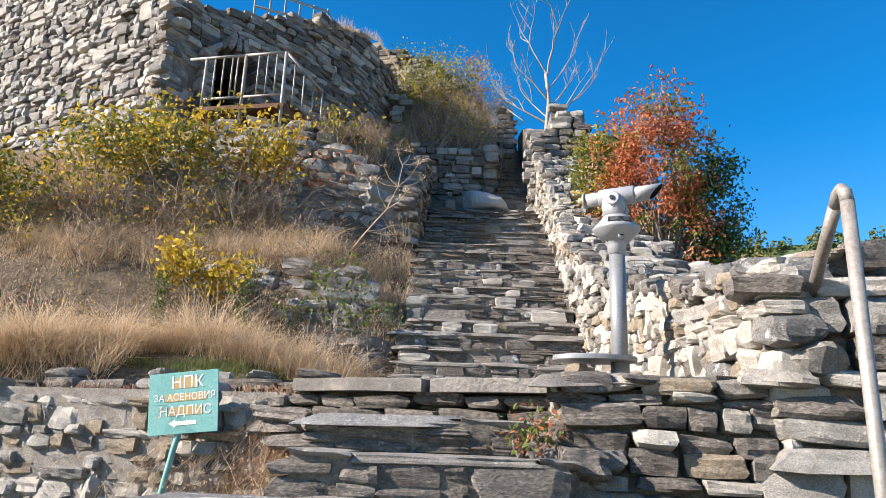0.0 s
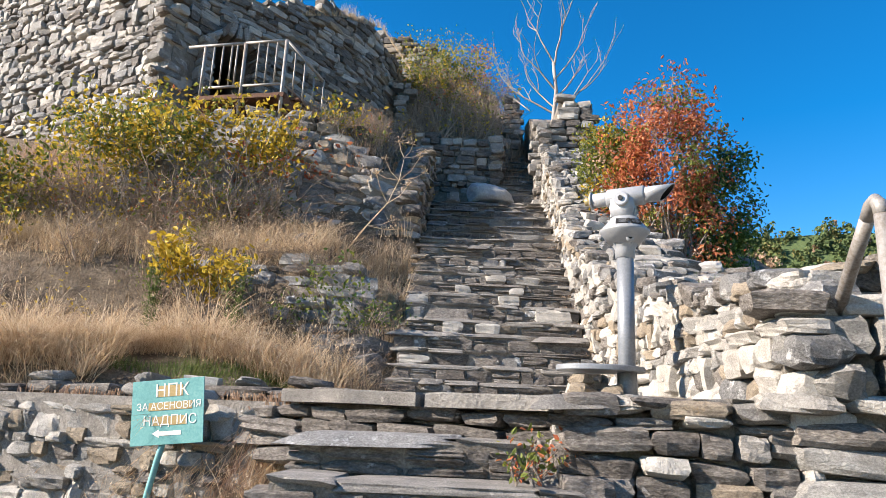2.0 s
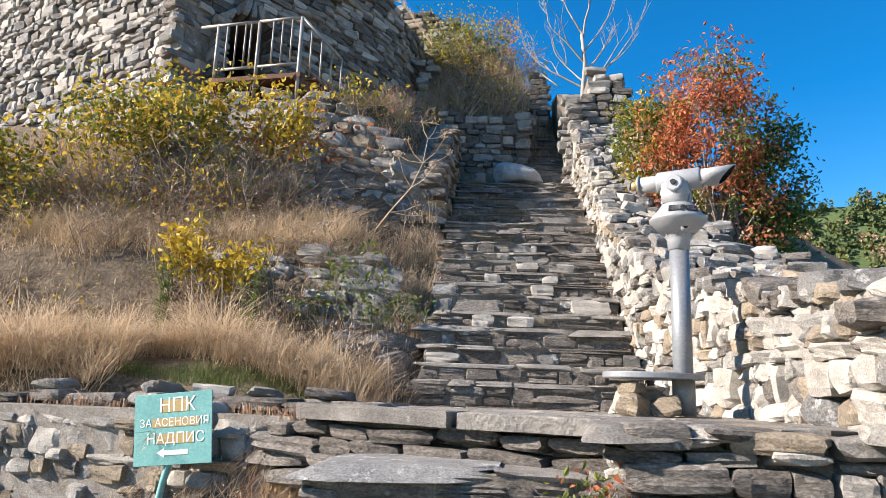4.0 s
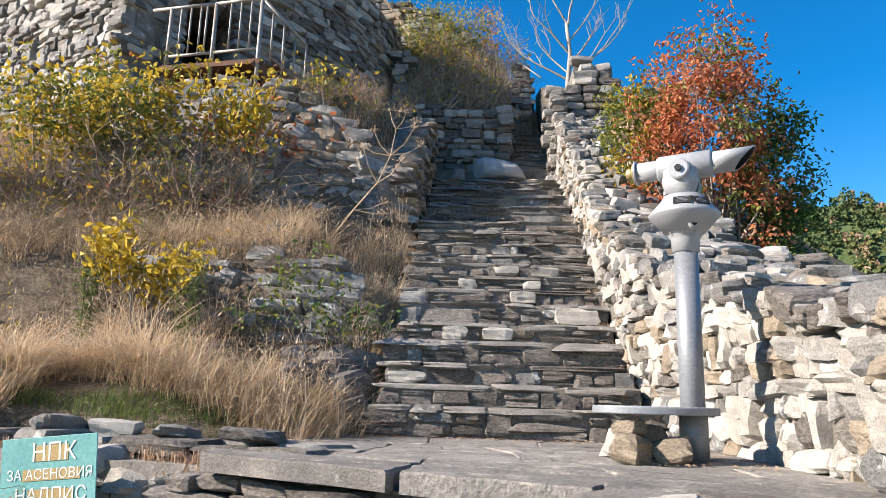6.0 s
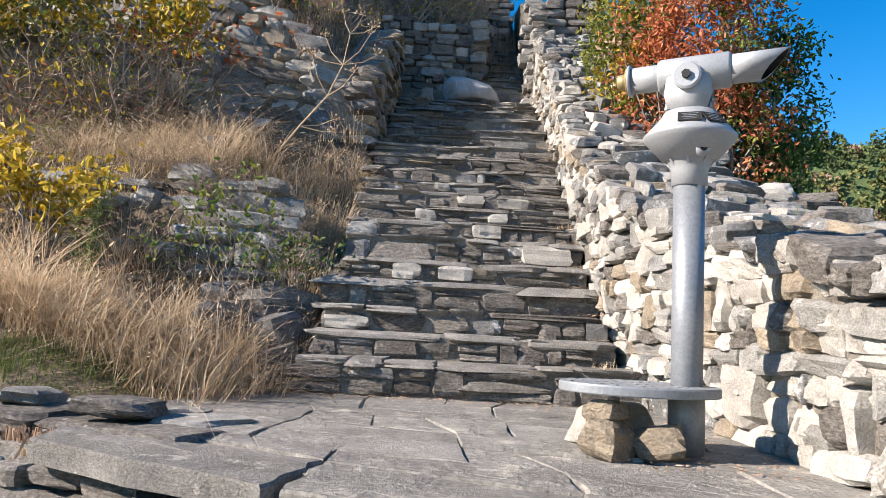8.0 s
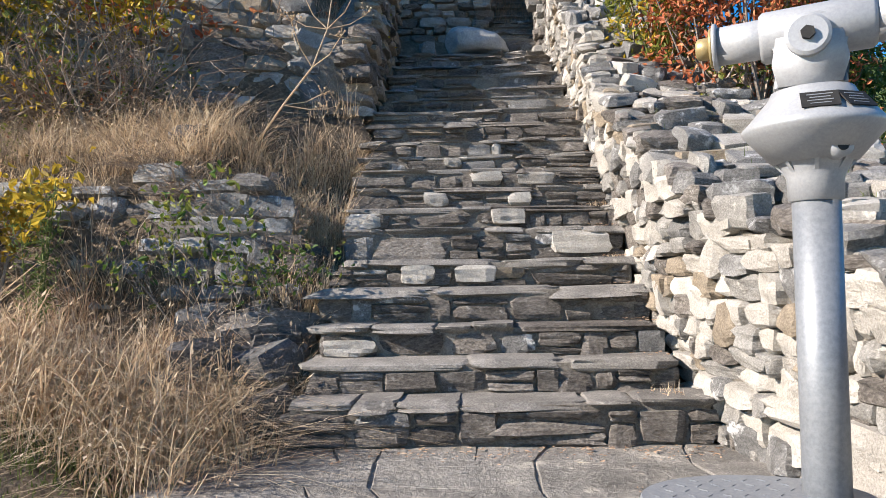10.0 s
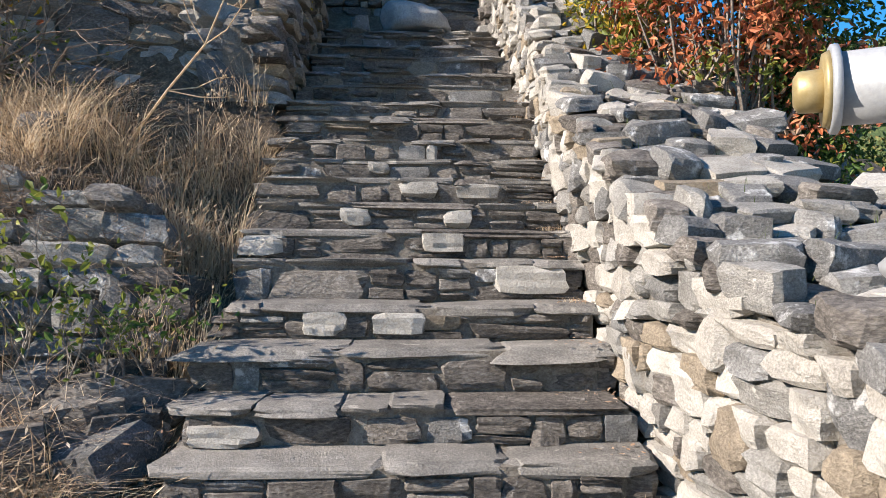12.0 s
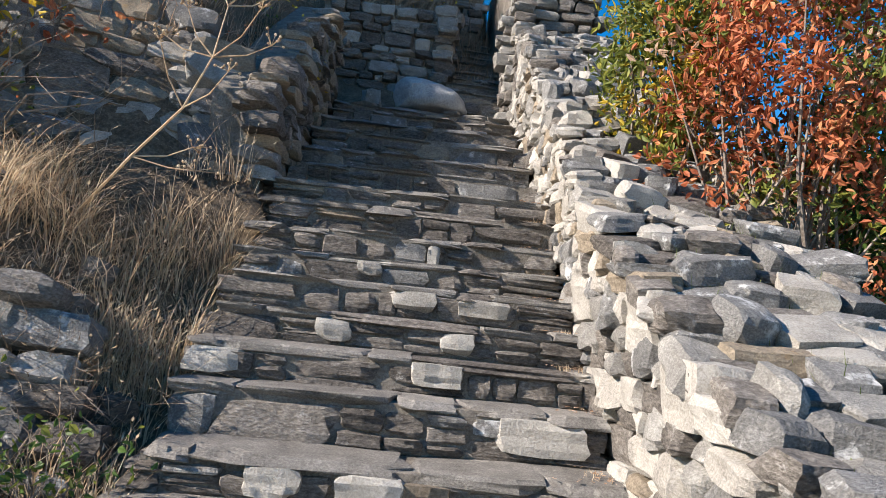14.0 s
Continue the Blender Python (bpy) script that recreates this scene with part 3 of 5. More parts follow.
for k in range(5):
    m = Matrix.Translation((0.78 + 0.2 * k, 3.32 + R.uniform(0, 0.05), 1.73)) @ Euler((0.02, R.uniform(-0.04, 0.04), R.uniform(-0.2, 0.2))).to_matrix().to_4x4() @ Matrix.Diagonal((R.uniform(0.3, 0.4), 0.36, 0.06, 1))
    ms.put("slab", pick(CAPS), m)
tall_front = [(1.62, 3.02), (2.4, 2.86), (3.7, 2.7)]
wall_tall = core_wall("wall_south_tall", tall_front, lambda s: -0.2, lambda s: 2.25, 1.0, label="tall coursed wall end of slate and pale marble blocks", back=0.13)
mt = Masonry(wall_tall, "wall_stone")
course_wall(mt, tall_front, lambda s: 0.2, lambda s: 2.25, (0.08, 0.2), (0.2, 0.55), 0.3, [(SLATE, 5), (GREY, 3), (MARBLE, 4), (BROWN, 0.8)], "block", proud=0.035)
course_wall(mt, [(1.6, 3.75), (1.6, 2.98)], lambda s: 1.65, lambda s: 2.27, (0.07, 0.15), (0.12, 0.32), 0.26, PALE, "rubble", proud=0.02, gap=1.03)
mt.finish()

# pier at the head of the right wall
pier = core_wall("wall_pier", [(1.55, 12.62), (2.55, 12.62)], lambda s: 5.2, lambda s: 7.35 if s < 0.35 else 7.75, 0.8, label="squared pier of grey slate courses above the wall", back=0.06)
mp = Masonry(pier, "pier_stone")
course_wall(mp, [(1.5, 12.55), (2.6, 12.55)], lambda s: 5.4, lambda s: 7.3 if s < 0.38 else 7.8, (0.09, 0.17), (0.2, 0.5), 0.25, [(GREY, 5), (SLATE, 4), (MARBLE, 1.2)], "block", proud=0.02)
course_wall(mp, [(1.5, 13.4), (1.5, 12.55)], lambda s: 5.4, lambda s: 7.25, (0.09, 0.17), (0.2, 0.45), 0.25, [(GREY, 5), (SLATE, 4), (MARBLE, 1.2)], "block", proud=0.02)
# the wall going on upwards behind the pier
core_wall("wall_upper_east", [(1.62, 17.5), (1.6, 12.9)], lambda s: 5.0, ramp_of([(0, 9.35), (1.5, 8.9), (4.6, 7.2)]), 0.7, label="upper run of the rubble wall in shade", back=0.02)

# ---- left terrace wall ----
TER = [(-7.2, edge_y(-7.2)), (-0.42, edge_y(-0.42))]
terrace_wall = core_wall("wall_terrace", TER, lambda s: 0.4, lambda s: 1.74, 0.5, label="low rubble retaining wall of the grassy terrace", back=0.035, mat=LIME)
mw = Masonry(terrace_wall, "wall_stone")
LEFTMIX = [(GREY, 5), (MARBLE, 3.6), (SLATE, 0.6), (BROWN, 3)]
course_wall(mw, TER, lambda s: 0.55, lambda s: 1.68, (0.06, 0.15), (0.1, 0.3), 0.26, LEFTMIX, "rubble", single=lambda p: p.x > -4.2, proud=0.04, gap=0.98, tall=0.1)
x = -7.0
while x < -0.5:
    w = R.uniform(0.25, 0.55)
    for row in range(2):
        m = Matrix.Translation((x + w / 2, edge_y(x + w / 2) + 0.1 + row * 0.26 + R.uniform(-0.03, 0.03), 1.735 + R.uniform(-0.01, 0.02))) @ Euler((R.uniform(-0.04, 0.04), R.uniform(-0.04, 0.04), -0.43 + R.uniform(-0.15, 0.15))).to_matrix().to_4x4() @ Matrix.Diagonal((w * 1.03, R.uniform(0.26, 0.36), R.uniform(0.07, 0.1), 1))
        mw.put("slab", pick([(SLATE, 4), (GREY, 5), (FLAG, 3)]), m)
    x += w * 0.95
mw.finish("weathered rubble stones")
# loose stones on the terrace edge
for k, (x, dy, sx, sy, sz, mat) in enumerate([(-2.05, 0.14, 0.3, 0.16, 0.1, GREY), (-1.2, 0.18, 0.34, 0.2, 0.07, GREY), (-0.72, 0.2, 0.34, 0.24, 0.07, SLATE), (-1.6, 0.16, 0.26, 0.2, 0.08, MARBLE), (-2.9, 0.1, 0.3, 0.2, 0.09, GREY)]):
    ob = new("loose_stone", stock_stone("rubble", k, mat))
    ob.matrix_basis = Matrix.Translation((x, edge_y(x) + dy, 1.79 + sz * 0.35)) @ Euler((0.05, 0.06, R.uniform(0, 3))).to_matrix().to_4x4() @ Matrix.Diagonal((sx, sy, sz, 1))
    tagged(ob, "loose weathered stone lying on the terrace wall", "stone", "stones on the terrace")

# ---- rubble wall above the bank ----
RUB = [(-4.7, 9.05), (-2.6, 9.05), (-1.4, 9.32), (-0.8, 9.45), (-0.45, 9.75)]
RETURN = [(-0.42, 9.55), (-0.4, 12.3)]
rub_top = ramp_of([(0, 5.6), (0.9, 6.0), (2.6, 6.1), (3.2, 5.9), (3.7, 5.3), (4.4, 4.9)])
rub_low = ramp_of([(0, 3.72), (3.0, 3.78), (3.9, 3.9), (4.4, 4.05)])
ret_low, ret_top = ramp_of([(0, 4.0), (2.75, 5.3)]), ramp_of([(0, 4.75), (1.2, 5.65), (2.75, 6.6)])
rubble_wall = core_wall("wall_bank", RETURN, ret_low, ret_top, 0.5, label="ruined rubble wall half buried in the bank", back=0.1)
mr = Masonry(rubble_wall, "wall_stone")
RUBMIX = [(GREY, 4), (BROWN, 2.5), (LICHEN, 3), (MARBLE, 2), (SLATE, 1.2)]
bv, bf = [], []
rub_len, rub_at = along(RUB)
for k in range(31):
    q = rub_len * k / 30
    p, t = rub_at(q)
    nrm = Vector((t.y, -t.x))
    for h in np.linspace(rub_low(q) - 0.2, rub_top(q) - 0.08, 9):
        c = p - nrm * (0.07 + 0.36 * (h - rub_low(q)) + 0.03 * noise.noise(Vector((q * 3, h * 3, 1))))
        bv.append((c.x, c.y, h))
bf = [(9 * k + i, 9 * (k + 1) + i, 9 * (k + 1) + i + 1, 9 * k + i + 1) for k in range(30) for i in range(8)]
solid("mortar_bed", bv, bf, LIME, rubble_wall, True)
course_wall(mr, RUB, rub_low, rub_top, (0.1, 0.22), (0.16, 0.55), 0.3, RUBMIX, "rubble", proud=0.025, gap=0.97, tall=0.2, batter=0.36, recline=0.25)
LEDGE = [(-3.3, 7.3), (-2.2, 7.18), (-1.0, 7.12), (-0.55, 7.2)]
ledge_top = ramp_of([(0, 3.2), (1.8, 3.3), (2.4, 3.15), (2.8, 2.85)])
ledge_wall = core_wall("wall_ledge", LEDGE, lambda s: 2.2, lambda s: 2.6, 0.9, label="low slumped wall of dark slate rubble in the grassy bank", back=0.5)
mk = Masonry(ledge_wall, "wall_stone")
course_wall(mk, LEDGE, lambda s: 2.3, ledge_top, (0.08, 0.19), (0.14, 0.45), 0.3, [(SLATE, 2), (LICHEN, 5), (GREY, 4)], "rubble", proud=0.06, gap=0.96, tall=0.15, batter=0.5, recline=0.35)
course_wall(mr, RETURN, ret_low, ret_top, (0.08, 0.17), (0.16, 0.45), 0.3, [(SLATE, 5), (BROWN, 4), (GREY, 2)], "rubble", proud=0.04, gap=0.97)
mr.finish()

# ---- low wall above the landing, and the boulder ----
LOWW = [(-0.9, 13.9), (0.92, 13.9)]
low_wall = core_wall("wall_landing", LOWW, lambda s: 5.7, lambda s: 7.5, 0.5, label="low rubble wall above the landing, its front stones darkened for the shade", back=0.1)
ml = Masonry(low_wall, "wall_stone")
# front stones mixed darker than the side run, to deepen the tower's shade
course_wall(ml, LOWW, lambda s: 5.8, lambda s: 7.55 - 0.05 * s, (0.1, 0.18), (0.18, 0.45), 0.28, [(GREY, 3), (SLATE, 6), (MARBLE, 0.7)], "block", proud=0.04)
course_wall(ml, [(0.92, 13.9), (0.95, 15.5)], lambda s: 5.9 + 0.5 * s, lambda s: 7.5 + 0.3 * s, (0.1, 0.18), (0.18, 0.45), 0.28, [(GREY, 6), (SLATE, 3), (BROWN, 1.6)], "block", proud=0.04)
bm = bmesh.new()
bmesh.ops.create_icosphere(bm, subdivisions=4, radius=1)
for v in bm.verts:
    p = v.co.copy()
    p += noise.noise_vector(p * 1.2 + Vector((3, 1, 7))) * 0.22 + noise.noise_vector(p * 4 + Vector((9, 2, 1))) * 0.05
    p.z = max(p.z, -0.55)
    v.co = Vector((p.x * 0.46, p.y * 0.32, p.z * (0.24 - 0.07 * p.x)))
boulder = part("boulder", bm, BOULDER, None, "", True)
boulder.matrix_basis = Matrix.Translation((0.66, 12.95, 5.83)) @ Euler((0.0, 0.06, 0.2)).to_matrix().to_4x4()
tagged(boulder, "pale smooth boulder lying on the shaded landing", "boulder")
boulder2 = new("boulder", stock_stone("rubble", 8, GREY))
boulder2.matrix_basis = Matrix.Translation((-0.05, 12.9, 5.75)) @ Matrix.Diagonal((0.24, 0.2, 0.26, 1))
tagged(boulder2, "small grey boulder beside a larger pale one", "boulder")

# ---- tower ----
FACE = [(-11.0, 13.9), (-4.85, 10.55)]
fl, _ = along(FACE)
tower = core_wall("tower_wall", FACE, lambda s: 4.5, ramp_of([(0, 11.6), (fl - 0.5, 8.9), (fl, 8.65)]), 0.9, label="old tower wall of pale and grey rubble in sunlight", back=0.12)
mf = Masonry(tower, "tower_stone", 300)
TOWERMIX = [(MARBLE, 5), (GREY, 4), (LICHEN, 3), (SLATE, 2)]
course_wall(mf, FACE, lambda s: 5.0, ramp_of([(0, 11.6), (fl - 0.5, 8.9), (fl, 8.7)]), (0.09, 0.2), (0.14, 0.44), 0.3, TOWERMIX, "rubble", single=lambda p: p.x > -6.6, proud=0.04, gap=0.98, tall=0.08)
mf.finish("sunlit rubble of the tower")
ROUND = [(-4.85, 10.55), (-4.45, 11.2), (-3.6, 12.0), (-2.8, 12.9), (-2.1, 14.0), (-1.62, 15.3), (-1.55, 16.5), (-1.9, 18.0)]
rl, rat = along(ROUND)
round_top = ramp_of([(0, 8.7), (0.8, 9.0), (1.9, 9.3), (3.1, 9.85), (4.4, 10.25), (5.8, 10.0), (7.0, 10.2), (rl, 11)])
DOOR_S, DOOR_W, DOOR_SILL, DOOR_SPRING = 1.25, 0.42, 6.55, 7.75


def in_door(s, z, grow=0.0):
    d = abs(s - DOOR_S)
    top = DOOR_SPRING + math.sqrt(max((DOOR_W + grow) ** 2 - d * d, 0)) if d < DOOR_W + grow else 0
    return d < DOOR_W + grow and DOOR_SILL - 0.05 < z < top


round_low = ramp_of([(0, 5.6), (2, 6.3), (4.4, 7.3), (7, 8.2), (rl, 8.8)])
# the body is laid in two runs, with the doorway between
def sub_run(a, b, n=12):
    return [tuple(rat(a + (b - a) * k / n)[0]) for k in range(n + 1)]


tower_round = core_wall("tower_wall_round", sub_run(DOOR_S + DOOR_W, rl), lambda s: round_low(s + DOOR_S + DOOR_W), lambda s: round_top(s + DOOR_S + DOOR_W), 1.0, label="rounded tower wall of slate rubble, mixed darker for its shaded side", back=0.12)
core_wall("tower_wall_jamb", sub_run(0.12, DOOR_S - DOOR_W), lambda s: 5.4, round_top, 1.0, tower_round, back=0.12)
core_wall("tower_wall_head", sub_run(DOOR_S - DOOR_W, DOOR_S + DOOR_W), lambda s: DOOR_SPRING + DOOR_W + 0.25, lambda s: round_top(s + 0.9), 1.0, tower_round, back=0.12)
core_wall("tower_wall_sill", sub_run(DOOR_S - DOOR_W, DOOR_S + DOOR_W), lambda s: 5.4, lambda s: DOOR_SILL, 1.0, tower_round, back=0.12)
for k in ("tower_wall_jamb", "tower_wall_head", "tower_wall_sill"):
    for key in ("label", "category", "kind"):
        if key in bpy.data.objects[k]:
            del bpy.data.objects[k][key]
mo = Masonry(tower_round, "tower_stone", 300)
# darker stones than on FACE: the shaded side is partly put into the mix
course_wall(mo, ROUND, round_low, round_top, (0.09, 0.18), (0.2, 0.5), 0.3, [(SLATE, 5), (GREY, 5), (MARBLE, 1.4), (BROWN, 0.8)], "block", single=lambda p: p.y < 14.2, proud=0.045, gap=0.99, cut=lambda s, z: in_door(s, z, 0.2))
for k in range(13):
    a = math.pi * k / 12
    s = DOOR_S - math.cos(a) * (DOOR_W + 0.12)
    z = DOOR_SPRING + math.sin(a) * (DOOR_W + 0.12)
    p, t = rat(s)
    m = Matrix.Translation((p.x, p.y, z)) @ Matrix.Rotation(math.atan2(t.y, t.x), 4, "Z") @ Matrix.Rotation(math.pi / 2 - a, 4, "Y") @ Matrix.Diagonal((0.11, 0.4, 0.3, 1))
    mo.put("slab", pick([(SLATE, 3), (GREY, 3)]), m)
for side in (-1, 1):
    z = DOOR_SILL
    while z < DOOR_SPRING:
        h = R.uniform(0.1, 0.17)
        p, t = rat(DOOR_S + side * (DOOR_W + 0.12))
        m = Matrix.Translation((p.x, p.y, z + h / 2)) @ Matrix.Rotation(math.atan2(t.y, t.x), 4, "Z") @ Matrix.Diagonal((R.uniform(0.24, 0.34), 0.4, h, 1))
        mo.put("block", pick([(SLATE, 3), (GREY, 4)]), m)
        z += h
mo.finish("rubble of the round tower, mixed darker for shade")
# the room behind the doorway
pd, td = rat(DOOR_S)
nd = Vector((-td.y, td.x))
room_path = [pd + nd * 0.9 - td * 1.2, pd + nd * 3.0 - td * 1.2, pd + nd * 3.0 + td * 1.2, pd + nd * 0.9 + td * 1.2]
rv = [(p.x, p.y, z) for z in (6.5, 9.0) for p in room_path]
solid("tower_inner_wall", rv, [(0, 1, 5, 4), (1, 2, 6, 5), (2, 3, 7, 6), (4, 5, 6, 7), (0, 3, 2, 1)], MORTAR, tower_round)

# ---- wall on the hilltop behind ----
BACKW = [(-2.4, 17.2), (-0.6, 16.9), (0.9, 16.8), (1.1, 17.4)]
bl, _ = along(BACKW)
back_top = ramp_of([(0, 11.8), (0.9, 11.6), (1.6, 11.2), (2.6, 10.3), (3.3, 9.8), (3.9, 9.2)])
wall_back = core_wall("wall_hilltop", BACKW, lambda s: 8.0, back_top, 0.8, label="ruined rubble wall on the hilltop grown over with bushes", back=0.1)
mb = Masonry(wall_back, "wall_stone")
course_wall(mb, BACKW, lambda s: 8.2, back_top, (0.12, 0.22), (0.2, 0.55), 0.3, [(GREY, 4), (SLATE, 3), (BROWN, 3)], "block", proud=0.05)
mb.finish()
small_pier = core_wall("wall_post", [(1.08, 16.0), (1.4, 16.0)], lambda s: 8.0, lambda s: 9.45, 0.35, label="small stone pier beside the upper steps", back=0.03)
mq = Masonry(small_pier, "pier_stone")
course_wall(mq, [(1.06, 15.98), (1.42, 15.98)], lambda s: 8.1, lambda s: 9.45, (0.1, 0.16), (0.16, 0.36), 0.2, [(GREY, 5), (SLATE, 3)], "block", proud=0.015)
edge_pier = Masonry(wall_back, "pier_stone")
course_wall(edge_pier, [(-1.5, 15.0), (-1.15, 15.0)], lambda s: 7.8, lambda s: 9.3, (0.1, 0.18), (0.2, 0.4), 0.3, [(GREY, 5), (MARBLE, 2)], "block", proud=0.02)

# ---- iron landing and rails before the tower door ----


def bars(name, parent, segments, r=0.02, mat=None, label=""):
    for a, b in segments:
        bm = bmesh.new()
        tube(bm, [a, b], r, 8)
        part(name, bm, mat or RAILPAINT, parent, label, True)


landing = tagged(new("tower_landing"), "steel landing with painted pipe railing before the tower door", "landing")
LZ = 6.42
A, B, C = Vector((-4.05, 10.22, LZ)), Vector((-2.68, 9.97, LZ)), Vector((-2.45, 10.7, LZ))
bm = bmesh.new()
lv = [bm.verts.new(p) for p in [(-4.12, 10.17, LZ), (-2.64, 9.93, LZ), (-2.4, 10.75, LZ), (-3.5, 11.9, LZ), (-4.2, 11.2, LZ)]]
face = bm.faces.new(lv)
ext = bmesh.ops.extrude_face_region(bm, geom=[face])
for v in [g for g in ext["geom"] if isinstance(g, bmesh.types.BMVert)]:
    v.co.z -= 0.07
part("deck", bm, RUST, landing, "rusty steel deck")
up = Vector((0, 0, 0.9))
mid = A.lerp(B, 0.5)
bars("post", landing, [(A - Vector((0, 0, 0.05)), A + up), (mid - Vector((0, 0, 0.3)), mid + up), (B - Vector((0, 0, 0.7)), B + up)], 0.03)
bars("top_rail", landing, [(A + up + (A - B).normalized() * 0.3, mid + up), (mid + up, B + up), (B + up, C + up * 0.95)], 0.026)
low_r = Vector((0, 0, 0.16))
bars("bottom_rail", landing, [(A + low_r, mid + low_r), (mid + low_r, B + low_r), (B + low_r, C + low_r)], 0.022)
bars("baluster", landing, [(A.lerp(B, k / 9) + low_r, A.lerp(B, k / 9) + up) for k in range(1, 9) if k not in (4, 5)] + [(A.lerp(B, 0.4) + low_r, A.lerp(B, 0.4) + up)], 0.014)
D = Vector((-2.12, 10.3, 5.95))
bars("stair_rail", landing, [(B + up, D + Vector((0, 0, 0.85)))], 0.024)
bars("baluster", landing, [(B.lerp(D, k / 4) + Vector((0, 0, 0.1)), B.lerp(D, k / 4) + Vector((0, 0, 0.88))) for k in range(1, 5)], 0.014)
bm = bmesh.new()
q = (D - B).normalized()
for off in (0, 0.75):
    o = Vector((0.25, 0.62, 0)) * off
    box(bm, ((D - B).length + 0.1, 0.02, 0.16), Matrix.Translation((B + D) / 2 + o - Vector((0, 0, 0.05))) @ q.to_track_quat("X", "Z").to_matrix().to_4x4())
part("stringer", bm, RUST, landing, "rusty steel stair stringers")
for k in range(3):
    bm = bmesh.new()
    c = B.lerp(D, (k + 0.6) / 3) + Vector((0.1, 0.24, 0.02))
    box(bm, (0.22, 0.55, 0.03), Matrix.Translation(c) @ Matrix.Rotation(-0.2, 4, "Z"))
    part("tread", bm, RUST, landing)
# rails on the tower top and at the upper steps
toprail = tagged(new("tower_rail"), "grey steel railing along the tower top", "railing")
ta, tb = Vector((-4.2, 12.6, 9.35)), Vector((-2.9, 13.6, 9.6))
bars("rail", toprail, [(ta + Vector((0, 0, 0.95)), tb + Vector((0, 0, 0.85))), (ta + Vector((0, 0, 0.55)), tb + Vector((0, 0, 0.5))), (tb + Vector((0, 0, 0.85)), tb + Vector((0.45, 0.5, 0.1)))], 0.024)
bars("post", toprail, [(ta.lerp(tb, k / 5) - Vector((0, 0, 0.4)), ta.lerp(tb, k / 5) + Vector((0, 0, 0.92))) for k in range(6)], 0.02)
steprail = tagged(new("step_rail"), "thin grey handrail beside the upper steps", "railing")
bars("post", steprail, [((1.1, 16.2, 8.2), (1.1, 16.2, 10.0)), ((1.45, 17.4, 8.4), (1.45, 17.4, 10.1))], 0.02)
bars("rail", steprail, [((1.1, 16.2, 9.95), (1.45, 17.4, 10.05)), ((1.1, 16.2, 9.6), (1.55, 15.0, 8.6))], 0.016)

# ---- bent pipe handrail by the lower wall ----
handrail = tagged(new("pipe_handrail"), "bent grey steel pipe handrail set into the wall", "handrail")
bm = bmesh.new()
tube(bm, [(1.755, 2.52, 0.2), (1.755, 2.52, 1.3), (1.745, 2.515, 2.4)], 0.027, 14)
part("post", bm, RAILPAINT, handrail, "worn grey paint with tape marks", True)
bm = bmesh.new()
tube(bm, [(1.745, 2.515, 2.395), (1.744, 2.522, 2.44), (1.744, 2.545, 2.46), (1.748, 2.58, 2.452), (1.76, 2.64, 2.41)], 0.0268, 14)
part("bend", bm, RAILPAINT, handrail, "", True)
bm = bmesh.new()
tube(bm, [(1.758, 2.63, 2.417), (1.785, 2.78, 2.315), (1.9, 3.3, 2.0)], 0.027, 14)
part("brace", bm, RAILPAINT, handrail, "", True)
bm = bmesh.new()
tube(bm, [(1.7548, 2.52, 0.62), (1.754, 2.5195, 0.72)], 0.0285, 14)
part("tape", bm, BRASS, handrail, "weathered tape band", True)

# ---- coin telescope ----
PX, PY = 1.325, 4.71
telescope = tagged(new("coin_telescope"), "silver coin-operated viewing telescope on a round steel post", "telescope")
bm = bmesh.new()
lathe(bm, [(0.056, 0), (0.056, 1.04)], (PX, PY, 1.74))
part("post", bm, GALV, telescope, "galvanised steel post", True)
bm = bmesh.new()
lathe(bm, [(0.064, 0), (0.064, 0.235), (0.058, 0.24)], (PX, PY, 1.74))
part("sleeve", bm, GALV, telescope, "", True)
bm = bmesh.new()
outline = []
for k in range(64):
    a = 2 * math.pi * k / 64
    outline.append((PX - 0.175 + 0.285 * math.cos(a), PY - 0.02 + 0.2 * math.sin(a)))
rings = [[bm.verts.new((x0 * s + (1 - s) * (PX - 0.175), y0 * s + (1 - s) * PY, z)) for x0, y0 in outline] for s, z in ((0.99, 1.972), (1, 1.976), (1, 2.0), (0.985, 2.006))]
for a, b in zip(rings, rings[1:]):
    for k in range(64):
        bm.faces.new((a[k], a[(k + 1) % 64], b[(k + 1) % 64], b[k]))
bm.faces.new(rings[0][::-1])
bm.faces.new(rings[-1])
plate = part("foot_plate", bm, GALV, telescope, "oval chequered steel foot plate")
bm = bmesh.new()
for i in range(11):
    for j in range(8):
        x0, y0 = PX - 0.42 + i * 0.044, PY - 0.17 + j * 0.042
        if ((x0 - PX + 0.175) / 0.26) ** 2 + ((y0 - PY + 0.02) / 0.175) ** 2 < 1 and (x0 - PX) ** 2 + (y0 - PY) ** 2 > 0.006:
            box(bm, (0.022, 0.004, 0.0012), Matrix.Translation((x0, y0, 2.007)) @ Matrix.Rotation(0.785 * (1 if (i + j) % 2 else -1), 4, "Z"))
tagged(part("tread_pattern", bm, GALV, plate), kind="stuff")
bm = bmesh.new()
lathe(bm, [(0.05, -0.06), (0.064, -0.055), (0.066, 0.0), (0.075, 0.02), (0.09, 0.05), (0.10, 0.06)], (PX, PY, 2.79), 32)
part("collar", bm, SILVER, telescope, "", True)
bm = bmesh.new()
